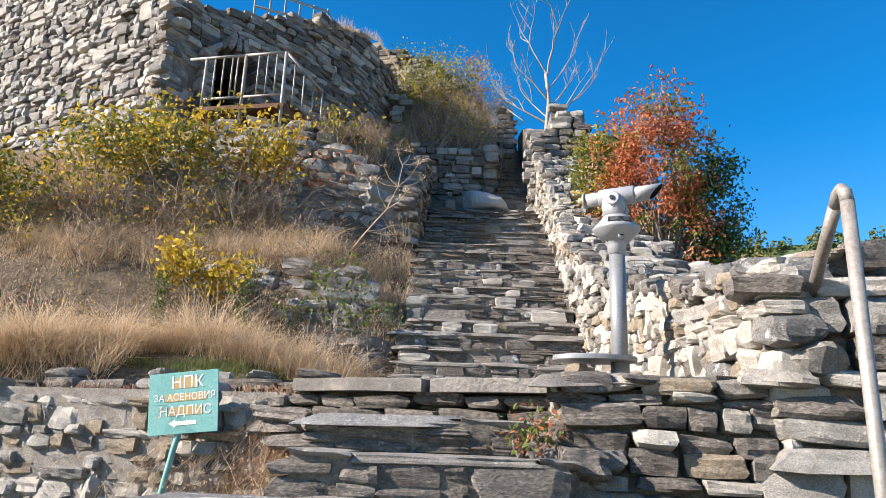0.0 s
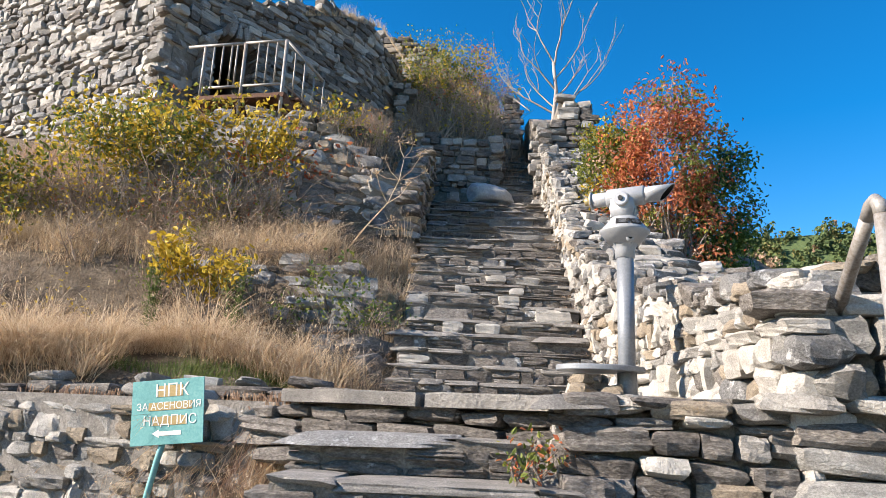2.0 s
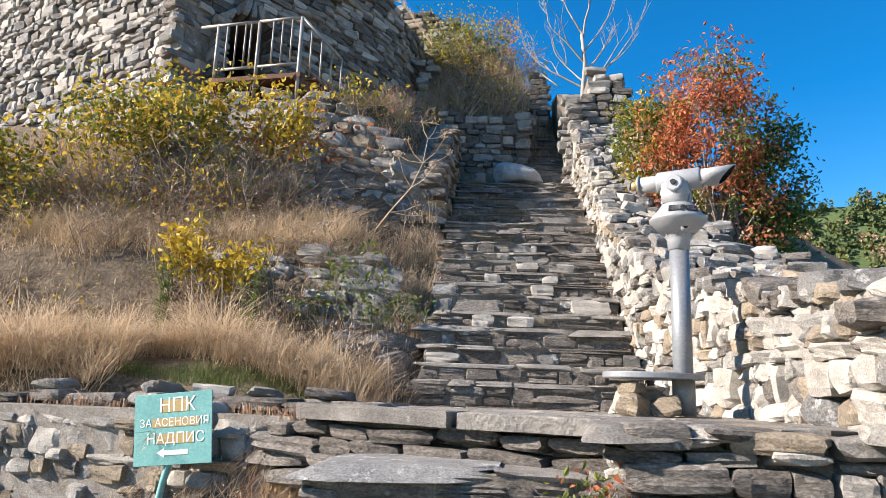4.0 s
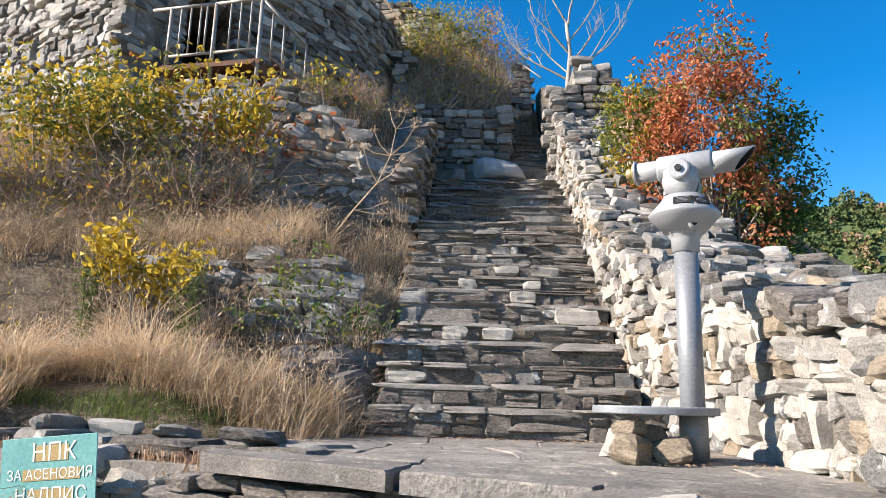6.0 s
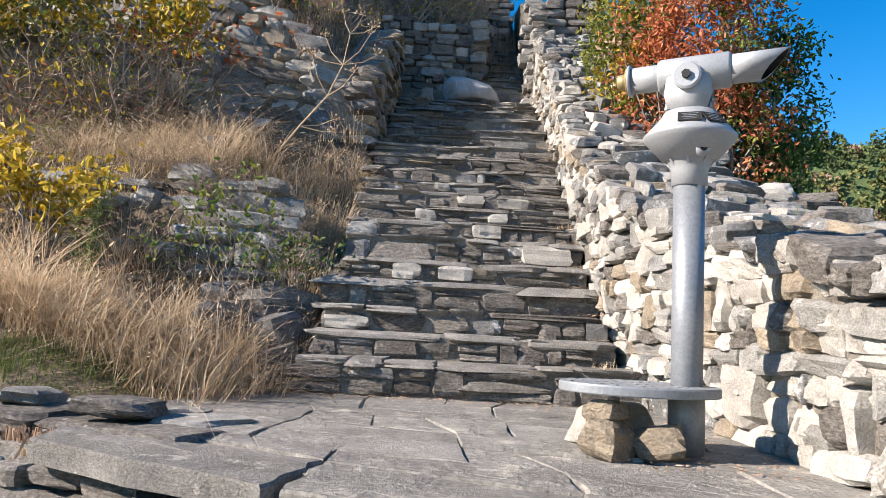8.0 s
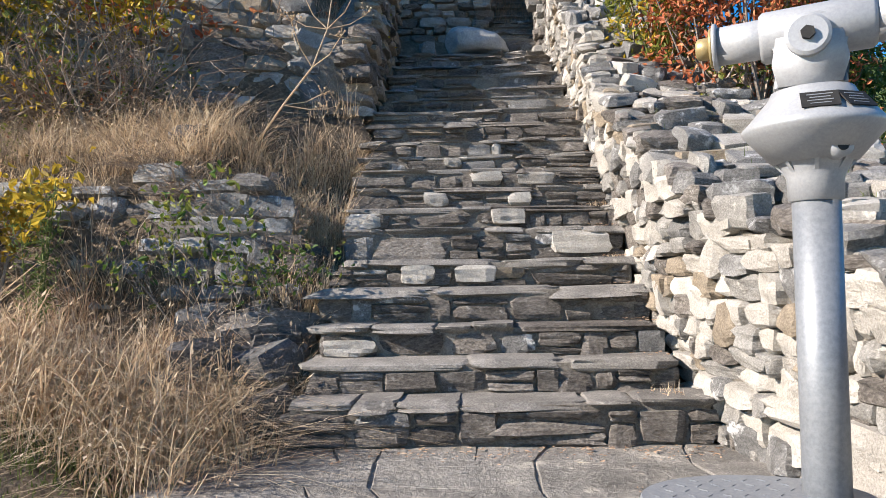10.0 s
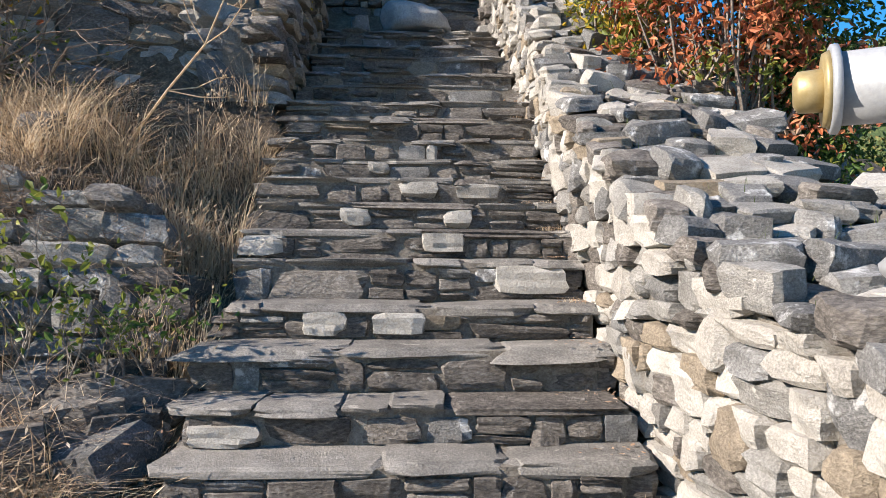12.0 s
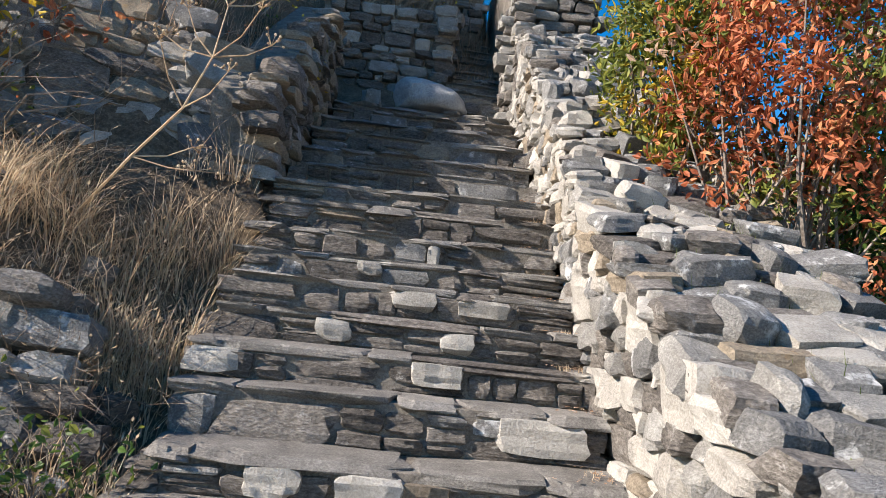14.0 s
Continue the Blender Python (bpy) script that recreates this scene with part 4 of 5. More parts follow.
lathe(bm, [(0.098, 0.04), (0.155, 0.105), (0.166, 0.118), (0.168, 0.128), (0.155, 0.142), (0.105, 0.2), (0.095, 0.22), (0.05, 0.225)], (PX, PY, 2.79), 36)
skirt = part("skirt", bm, SILVER, telescope, "flared cast skirt")
for p in skirt.data.polygons:
    p.use_smooth = True
for k in range(8):
    a = 2 * math.pi * (k + 0.5) / 8
    bm = bmesh.new()
    d = Vector((math.cos(a), math.sin(a), 0))
    c0 = Vector((PX, PY, 2.79))
    pts = [c0 + d * 0.06 + Vector((0, 0, 0.0)), c0 + d * 0.15 + Vector((0, 0, 0.105)), c0 + d * 0.06 + Vector((0, 0, 0.1))]
    sd = Vector((-d.y, d.x, 0)) * 0.005
    va, vb = [bm.verts.new(p + sd) for p in pts], [bm.verts.new(p - sd) for p in pts]
    bm.faces.new(va)
    bm.faces.new(vb[::-1])
    for i in range(3):
        bm.faces.new((va[i], va[(i + 1) % 3], vb[(i + 1) % 3], vb[i]))
    part("fin", bm, SILVER, skirt)
bm = bmesh.new()
f1 = Vector((0.1, -0.99, 0)).normalized()
tube(bm, [Vector((PX, PY, 2.855)) + f1 * 0.05, Vector((PX, PY, 2.855)) + f1 * 0.115], [0.035, 0.028], 16)
lock = part("coin_slot", bm, SILVER, telescope, "", True)
bm = bmesh.new()
tube(bm, [Vector((PX, PY, 2.855)) + f1 * 0.113, Vector((PX, PY, 2.855)) + f1 * 0.118], 0.014, 14)
part("lock_core", bm, DARK, lock, "dark lock barrel")
# instruction plates with bars for the small print
for side in (-1, 1):
    bm = bmesh.new()
    base = Matrix.Translation((PX, PY, 2.79)) @ Matrix.Rotation(side * 0.33, 4, "Z") @ Matrix.Translation((0, -0.132, 0.172)) @ Matrix.Rotation(radians(49), 4, "X")
    box(bm, (0.082, 0.055, 0.003), base)
    pl = part("label_plate", bm, DARK, skirt, "dark instruction plate with small pale print")
    bm = bmesh.new()
    for r in range(4):
        box(bm, (0.056 - 0.012 * (r % 2), 0.0028, 0.001), base @ Matrix.Translation((0, 0.016 - r * 0.011, 0.002)))
    part("print_bar", bm, GALV, skirt)
# yoke and tube
tdir = Vector((0.88, -0.42, 0.02)).normalized()
piv = Vector((PX - 0.005, PY, 3.135))
sidev = Vector((0, 0, 1)).cross(tdir).normalized()
upv = tdir.cross(sidev).normalized()
turn = Matrix((tdir, sidev, upv)).transposed().to_4x4()
flat = Vector((tdir.x, tdir.y, 0)).normalized()
turn_flat = Matrix((flat, sidev, Vector((0, 0, 1)))).transposed().to_4x4()
bm = bmesh.new()
prof = [(-0.085, -0.13), (0.085, -0.13), (0.075, -0.06), (0.09, 0.0), (0.07, 0.05), (0.03, 0.07), (-0.03, 0.07), (-0.07, 0.05), (-0.085, 0.0), (-0.07, -0.06)]
a = [bm.verts.new(Matrix.Translation(piv) @ turn_flat @ Vector((x0, -0.062, z0))) for x0, z0 in prof]
b = [bm.verts.new(Matrix.Translation(piv) @ turn_flat @ Vector((x0, 0.062, z0))) for x0, z0 in prof]
bm.faces.new(a)
bm.faces.new(b[::-1])
for k in range(len(prof)):
    bm.faces.new((a[k], a[(k + 1) % len(prof)], b[(k + 1) % len(prof)], b[k]))
bmesh.ops.bevel(bm, geom=bm.edges[:], offset=0.012, segments=2, affect="EDGES")
yoke = part("yoke", bm, SILVER, telescope, "cast housing", True)
bm = bmesh.new()
hub = piv - sidev * 0.0
tube(bm, [hub - sidev * 0.085, hub - sidev * 0.08, hub + sidev * 0.08, hub + sidev * 0.085], [0.044, 0.052, 0.052, 0.044], 32)
part("pivot_disc", bm, SILVER, yoke, "", False)
bm = bmesh.new()
tube(bm, [hub - sidev * 0.098, hub + sidev * 0.098], 0.017, 6)
part("pivot_bolt", bm, DARK, yoke, "dark pivot bolt")
axis0 = piv + upv * 0.028
bm = bmesh.new()
tube(bm, [axis0 - tdir * 0.22, axis0 - tdir * 0.02], [0.05, 0.052], 24)
part("rear_tube", bm, SILVER, telescope, "", True)
bm = bmesh.new()
tube(bm, [axis0 - tdir * 0.11, axis0 - tdir * 0.1, axis0 + tdir * 0.14, axis0 + tdir * 0.15], [0.058, 0.066, 0.066, 0.058], 26)
part("tube_clamp", bm, SILVER, telescope, "", True)
bm = bmesh.new()
tube(bm, [axis0 - tdir * 0.224, axis0 - tdir * 0.222, axis0 - tdir * 0.214, axis0 - tdir * 0.212], [0.058, 0.0615, 0.0615, 0.058], 40)
part("eyepiece_flange", bm, SILVER, telescope, "", True)
bm = bmesh.new()
tube(bm, [axis0 - tdir * 0.232, axis0 - tdir * 0.224], [0.05, 0.054], 40)
part("eyepiece_ring", bm, BRASS, telescope, "yellowed brass ring", True)
bm = bmesh.new()
tube(bm, [axis0 - tdir * 0.268, axis0 - tdir * 0.262, axis0 - tdir * 0.22], [0.02, 0.029, 0.031], 20)
part("eyepiece", bm, BRASS, telescope, "aged brass eyepiece", True)
bm = bmesh.new()
rings = []
for d0, r in ((0.12, 0.054), (0.295, 0.055), (0.295, 0.05)):
    ring = []
    for k in range(28):
        an = 2 * math.pi * k / 28
        cut = 0.05 * math.sin(an) if d0 == 0.295 else 0
        ring.append(bm.verts.new(axis0 + tdir * (d0 + cut) + (sidev * math.cos(an) + upv * math.sin(an)) * r))
    rings.append(ring)
for a, b in zip(rings, rings[1:]):
    for k in range(28):
        bm.faces.new((a[k], a[(k + 1) % 28], b[(k + 1) % 28], b[k]))
bm.faces.new(rings[0][::-1])
part("lens_hood", bm, SILVER, telescope, "slant-cut lens hood", True)
# inner tube and end disc of the hood, in one near-black colour
bm = bmesh.new()
inner_rings = []
for d0 in (0.18, 0.293):
    inner_rings.append([bm.verts.new(axis0 + tdir * (d0 + (0.045 * math.sin(2 * math.pi * k / 28) if d0 > 0.2 else 0)) + (sidev * math.cos(2 * math.pi * k / 28) + upv * math.sin(2 * math.pi * k / 28)) * 0.049) for k in range(28)])
for k in range(28):
    bm.faces.new((inner_rings[0][k], inner_rings[0][(k + 1) % 28], inner_rings[1][(k + 1) % 28], inner_rings[1][k]))
bm.faces.new(inner_rings[0])
part("lens", bm, DARK, telescope, "dark lens and near-black inside of the hood")
for x, y0, sx, sy, sz, k, mat in [(1.02, 4.6, 0.2, 0.16, 0.14, 1, BROWN), (1.03, 4.82, 0.2, 0.18, 0.15, 2, MARBLE), (1.19, 4.58, 0.17, 0.1, 0.12, 3, BROWN), (1.15, 4.85, 0.2, 0.14, 0.17, 4, MARBLE), (1.02, 4.62, 0.14, 0.12, 0.07, 6, BROWN)]:
    ob = new("prop_stone", stock_stone("rubble", k, mat))
    z0 = 1.765 + sz * 0.42 + (0.12 if k == 6 else 0)
    ob.matrix_basis = Matrix.Translation((x, y0, z0)) @ Euler((0.1, 0.25 if k == 3 else 0.0, k * 0.9)).to_matrix().to_4x4() @ Matrix.Diagonal((sx, sy, sz, 1))
    tagged(ob, "pale rubble stone propping the telescope's foot plate", "stone", "stones under the foot plate")

# ---- trail sign ----
sign = tagged(new("trail_sign"), "tilted teal metal trail sign with stencilled white lettering", "sign")
bm = bmesh.new()
tube(bm, [(-1.72, 4.6, 0.6), (-1.67, 4.6, 1.0), (-1.62, 4.6, 1.3), (-1.56, 4.6, 1.6)], 0.02, 10)
part("pole", bm, TEAL, sign, "bent teal pipe", True)
board_m = Matrix.Translation((-1.58, 4.565, 1.6)) @ Matrix.Rotation(radians(-10), 4, "Z") @ Matrix.Rotation(radians(-6), 4, "Y") @ Matrix.Rotation(radians(90), 4, "X")
bm = bmesh.new()
box(bm, (0.5, 0.4, 0.006), board_m)
bmesh.ops.bevel(bm, geom=bm.edges[:], offset=0.002, segments=1, affect="EDGES")
board = part("board", bm, TEAL, sign, "teal painted board with rust specks")


def lettering(text, size, x0, y0, parent):
    cu = bpy.data.curves.new("lettering", "FONT")
    cu.body, cu.size, cu.align_x, cu.align_y, cu.offset = text, size, "CENTER", "CENTER", 0.0
    tmp = bpy.data.objects.new("lettering", cu)
    scene.collection.objects.link(tmp)
    bpy.context.view_layer.update()
    me = bpy.data.meshes.new_from_object(tmp.evaluated_get(bpy.context.evaluated_depsgraph_get()))
    bpy.data.objects.remove(tmp)
    me.materials.clear()
    me.materials.append(WHITEPAINT)
    ob = new("lettering", me)
    ob.parent = parent
    ob.matrix_basis = board_m @ Matrix.Translation((x0, y0, 0.0058))
    return ob


lettering("НПК", 0.112, 0.03, 0.128, board)
lettering("ЗА АСЕНОВИЯ", 0.063, 0.01, 0.035, board)
lettering("НАДПИС", 0.084, 0.02, -0.055, board)
bm = bmesh.new()
for w, y0, h in ((0.17, 0.128, 0.07), (0.3, 0.035, 0.05), (0.24, -0.055, 0.055)):
    box(bm, (w, h, 0.0012), board_m @ Matrix.Translation((0.02, y0, 0.0044)))
part("stencil_ground", bm, OCHRE, board, "ochre stencil ground")
bm = bmesh.new()
pts = [(-0.1, -0.13), (-0.05, -0.105), (-0.05, -0.118), (0.1, -0.118), (0.1, -0.145), (-0.05, -0.145), (-0.05, -0.157)]
bm.faces.new([bm.verts.new(board_m @ Vector((x0, y0, 0.005))) for x0, y0 in pts])
part("arrow", bm, WHITEPAINT, board, "white arrow")

# ---- grasses ----


def blades(name, n, place, height, width, droop, mat, label, category="grass", heads=0.0):
    """Many thin bent blades in one mesh. place(k) gives a root; height, width: ranges."""
    roots = np.array([place() for _ in range(n)])
    az = NR.uniform(0, 2 * np.pi, n)
    tufted = roots.shape[1] == 4
    h = NR.uniform(height[0], height[1], n) * (0.6 + 0.4 * NR.random(n))
    h = h * np.clip([0.8 + 1.0 * noise.noise(Vector((p[0] * 2.3, p[1] * 2.3, 6.0))) for p in roots], 0.35, 1.35)
    w = NR.uniform(width[0], width[1], n)
    lean = NR.uniform(0.25 * droop if tufted else 0.05, droop, n)
    swirl = np.array([noise.noise(Vector((p[0] * 1.1, p[1] * 1.1, 4.0))) * 5.0 - 0.6 for p in roots])
    if tufted:
        az = roots[:, 3] + NR.normal(0, 0.35, n)
    else:
        az = np.where(NR.random(n) < 0.6, swirl + NR.normal(0, 0.6, n), az)
    wind = np.stack([np.cos(az), np.sin(az)], 1) * 0.95
    side = np.stack([-np.sin(az), np.cos(az)], 1)
    levels = np.array([0, 0.4, 0.75, 1.0])
    verts = np.zeros((n, 7, 3))
    k = 0
    for li, u in enumerate(levels):
        out = lean * h * u * u
        zz = h * u * (1 - (0.45 if tufted else 0.35) * lean * u)
        c = np.concatenate([roots[:, :2] + wind * out[:, None], (roots[:, 2] + zz)[:, None]], 1)
        ww = w * (1 - 0.75 * u)
        if li < 3:
            for sgn in (-1, 1):
                verts[:, k, :] = c
                verts[:, k, :2] += side * (sgn * ww / 2)[:, None]
                k += 1
        else:
            verts[:, k, :] = c
    base = (np.arange(n) * 7)[:, None]
    quads = np.concatenate([base + np.array([[0, 1, 3, 2]]), base + np.array([[2, 3, 5, 4]])], 0)
    tris = base + np.array([[4, 5, 6]])
    vv = verts.reshape(-1, 3)
    if heads:
        # small seed heads at some tips
        sel = NR.random(n) < heads
        tips, d = verts[sel, 6], NR.uniform(0.003, 0.007, sel.sum())
        m = len(tips)
        long = NR.uniform(0.02, 0.05, m)
        hv = np.zeros((m, 4, 3))
        dirv = tips - verts[sel, 4]
        dirv /= np.linalg.norm(dirv, axis=1)[:, None] + 1e-9
        s2 = np.concatenate([side[sel], np.zeros((m, 1))], 1)
        hv[:, 0], hv[:, 2] = tips - dirv * long[:, None] * 0.3, tips + dirv * long[:, None]
        hv[:, 1], hv[:, 3] = tips + dirv * long[:, None] * 0.25 + s2 * d[:, None], tips + dirv * long[:, None] * 0.25 - s2 * d[:, None]
        o = len(vv)
        vv = np.concatenate([vv, hv.reshape(-1, 3)], 0)
        quads = np.concatenate([quads, o + (np.arange(m) * 4)[:, None] + np.array([[0, 1, 2, 3]])], 0)
    ob = solid(name, vv.tolist(), quads.tolist() + tris.tolist(), mat)
    return tagged(ob, label, category, kind="stuff")


def patch(x0, x1, y0, y1, keep=None, sink=0.02, front=0.42):
    def f():
        while True:
            x, y = R.uniform(x0, x1), R.uniform(y0, y1)
            if y < edge_y(x) + (front if x > -2.7 else 0.15):
                continue
            if keep and not keep(x, y):
                continue
            return (x, y, terrain(x, y) - sink)
    return f


def tufts(count, spread, *args, **kw):
    """Roots gathered in tufts, each blade bending outwards from the heart of its tuft."""
    spot = patch(*args, **kw)
    hearts = [spot() for _ in range(count)]

    def f():
        hx, hy, hz = R.choice(hearts)
        a, r = R.uniform(0, 6.283), spread * R.random()
        x, y = hx + r * math.cos(a), hy + r * math.sin(a)
        return (x, y, terrain(x, y) - 0.02, a)
    return f


clump = lambda x, y, s=1.6, lim=0.0: noise.noise(Vector((x * s, y * s, 9))) > lim
blades("straw_grass", 17000, tufts(330, 0.16, -6.5, -0.75, 5.0, 6.5, front=1.0), (0.35, 0.85), (0.004, 0.009), 2.0, STRAW, "long dry straw-coloured grass drooping over the terrace", heads=0.25)
blades("russet_grass", 10000, tufts(320, 0.16, -6.5, -0.5, 5.0, 7.2, front=0.9), (0.2, 0.5), (0.004, 0.008), 1.5, RUSSET, "dry russet weeds matted on the terrace", heads=0.3)
blades("slope_straw", 8000, tufts(420, 0.16, -6.5, -1.0, 6.2, 7.3), (0.2, 0.6), (0.004, 0.008), 1.9, STRAW, "tangled pale weeds before the slumped slate ledge", heads=0.3)
blades("bank_grass", 12000, tufts(520, 0.14, -5.5, -0.5, 7.65, 8.98), (0.2, 0.62), (0.004, 0.008), 1.8, STRAW, "dry pale grass on the bank below the ruined wall", heads=0.4)
blades("bank_weeds", 3000, tufts(260, 0.18, -6.5, -0.45, 6.6, 9.6), (0.2, 0.55), (0.004, 0.008), 1.6, TWIG, "brown dead weeds on the bank", heads=0.3)
blades("matted_straw", 5000, patch(-6.5, -0.7, 5.0, 6.6, front=0.8), (0.3, 0.75), (0.005, 0.009), 2.6, STRAW, "flattened dry stems lying over the grass", heads=0.4)
blades("matted_twigs", 3500, patch(-6.5, -0.5, 6.2, 9.2), (0.3, 0.6), (0.004, 0.008), 3.0, TWIG, "flattened dead brown stems on the bank")
blades("slope_weeds", 12000, patch(-7.5, -0.6, 9.8, 12.5), (0.15, 0.55), (0.005, 0.01), 1.2, RUSSET, "brown dead weeds on the slope under the tower")
blades("stair_grass", 2600, tufts(130, 0.13, -0.9, -0.45, 6.0, 9.2), (0.2, 0.65), (0.004, 0.008), 0.9, STRAW, "golden dry grass along the edge of the stairs", heads=0.4)
blades("green_grass", 5000, patch(-2.6, -0.5, 4.75, 5.9, lambda x, y: y < edge_y(x) + 1.1, front=0.4), (0.05, 0.17), (0.004, 0.009), 0.8, FRESH, "fresh green grass at the foot of the dry weeds")
blades("wall_weeds", 4200, lambda: (lambda x: (x, edge_y(x) - R.uniform(0.0, 0.1), R.uniform(1.3, 1.76)))(R.choice([R.uniform(-1.3, -0.7), R.uniform(-1.3, -0.7), R.uniform(-4, -0.6), R.uniform(-2.7, -2.2)])), (-0.75, -0.2), (0.005, 0.009), 0.5, RUSSET, "dry vines hanging over the terrace wall")
blades("hilltop_weeds", 8000, lambda: (lambda x, y: (x, y, terrain(x, y)))(R.uniform(-2.2, 1.7), R.uniform(14.2, 18.4)), (0.2, 0.7), (0.006, 0.014), 0.9, TWIG, "dark dry brush on the slope above the landing")
blades("tower_top_weeds", 900, lambda: (lambda s: (lambda p: (p[0].x - p[1].y * -0.3, p[0].y + 0.3, round_top(s) - 0.1))(rat(s)))(R.uniform(2.2, 6)), (0.12, 0.35), (0.005, 0.01), 0.9, STRAW, "dry grass tufts on the tower top")
blades("coping_weeds", 700, lambda: (lambda y: (R.uniform(1.7, 2.4), y, WALLTOP(y) - 0.02))(R.uniform(4.5, 9.5)), (0.05, 0.16), (0.003, 0.006), 0.9, FRESH, "small tufts of grass between the coping stones")
blades("ledge_weeds", 150, lambda: (R.uniform(1.34, 1.46), R.choice([6.3, 7.4, 7.95, 8.2, 8.75, 9.3]) + R.uniform(0, 0.2), 0), (0.02, 0.07), (0.003, 0.006), 0.9, STRAW, "dry tufts along the foot of the wall").location.z = 0
step_z = lambda y: max([z for yy, z in STEPS if yy <= y] or [1.77])
ob = bpy.data.objects["ledge_weeds"]
for i in range(0, len(ob.data.vertices) // 7):
    y0 = ob.data.vertices[7 * i].co.y
    for k in range(7):
        ob.data.vertices[7 * i + k].co.z += step_z(y0) - 0.005

# ---- bushes and trees ----


def leaf_mesh(name, spots, size, mat, parent, label="", aspect=0.5):
    """Many small folded leaves in one crown mesh."""
    n = len(spots)
    c = np.array(spots)
    d = NR.normal(size=(n, 3))
    d[:, 2] -= 0.3
    d /= np.linalg.norm(d, axis=1)[:, None]
    s = np.cross(d, NR.normal(size=(n, 3)))
    s /= np.linalg.norm(s, axis=1)[:, None] + 1e-9
    nn = np.cross(d, s)
    L = NR.uniform(size[0], size[1], n)[:, None]
    W = L * aspect * 0.5
    v = np.zeros((n, 6, 3))
    v[:, 0] = c - d * L * 0.5
    v[:, 1] = c - d * L * 0.1 + s * W + nn * W * 0.4
    v[:, 2] = c + d * L * 0.25 + s * W * 0.7 + nn * W * 0.3
    v[:, 3] = c + d * L * 0.5 - nn * L * 0.08
    v[:, 4] = c + d * L * 0.25 - s * W * 0.7 + nn * W * 0.3
    v[:, 5] = c - d * L * 0.1 - s * W + nn * W * 0.4
    base = (np.arange(n) * 6)[:, None]
    f = np.concatenate([base + np.array([[0, 1, 2, 3]]), base + np.array([[0, 3, 4, 5]])], 0)
    ob = solid(name, v.reshape(-1, 3).tolist(), f.tolist(), mat, parent)
    return tagged(ob, label)


def branching(bm, start, direction, length, radius, depth, ends, spread=0.6, sides=5, up=0.15, kids=(2, 3)):
    """A limb that bends and forks; the outer points go to ends."""
    pts, p, d = [Vector(start)], Vector(start), Vector(direction).normalized()
    for k in range(4):
        d = (d + Vector((R.gauss(0, 0.11), R.gauss(0, 0.11), R.gauss(0, 0.08) + up * 0.3))).normalized()
        p = p + d * length / 4
        pts.append(p.copy())
    tube(bm, pts, [radius * (1 - 0.13 * k) for k in range(5)], sides, False)
    if depth <= 1:
        ends.extend(pts[1:])
    if depth == 0:
        return
    for k in range(R.randint(*kids)):
        j = R.randint(2, 4)
        dd = (d + Vector((R.gauss(0, spread), R.gauss(0, spread), R.gauss(0, spread * 0.6) + up))).normalized()
        branching(bm, pts[j], dd, length * R.uniform(0.55, 0.8), radius * 0.55, depth - 1, ends, spread, max(3, sides - 1), up, kids)


def bush(name, base, stems, height, lean, leaf_sets, label, category="bush", bark=None, radius=0.018, depth=3, spread=0.55, up=0.2):
    """A shrub: forking stems and crowns of leaves. leaf_sets: (count, size, material, scatter, test, label)."""
    b = Vector(base)
    thing = tagged(new(name), label, category)
    thing.location = b
    ends = []
    bm = bmesh.new()
    for k in range(stems):
        a = 2 * math.pi * k / stems + R.uniform(-0.4, 0.4)
        d = Vector((math.cos(a) * lean[0] + lean[2], math.sin(a) * lean[1] + lean[3], 1))
        branching(bm, (R.uniform(-0.12, 0.12) * lean[0] * 2, R.uniform(-0.12, 0.12), -0.05), d, height * R.uniform(0.38, 0.52), radius, depth, ends, spread, 5, up)
    part("branchwork", bm, bark or BARK, thing)
    for count, size, mat, scatter, test, lab in leaf_sets:
        spots = []
        tries = 0
        while len(spots) < count and tries < count * 30:
            tries += 1
            e = R.choice(ends)
            if test is None or test(e):
                spots.append((e.x + R.gauss(0, scatter), e.y + R.gauss(0, scatter), e.z + R.gauss(0, scatter)))
        if spots:
            leaf_mesh("leaves", spots, size, mat, thing, lab, 0.55)
    return thing


on = lambda x, y: (x, y, terrain(x, y))
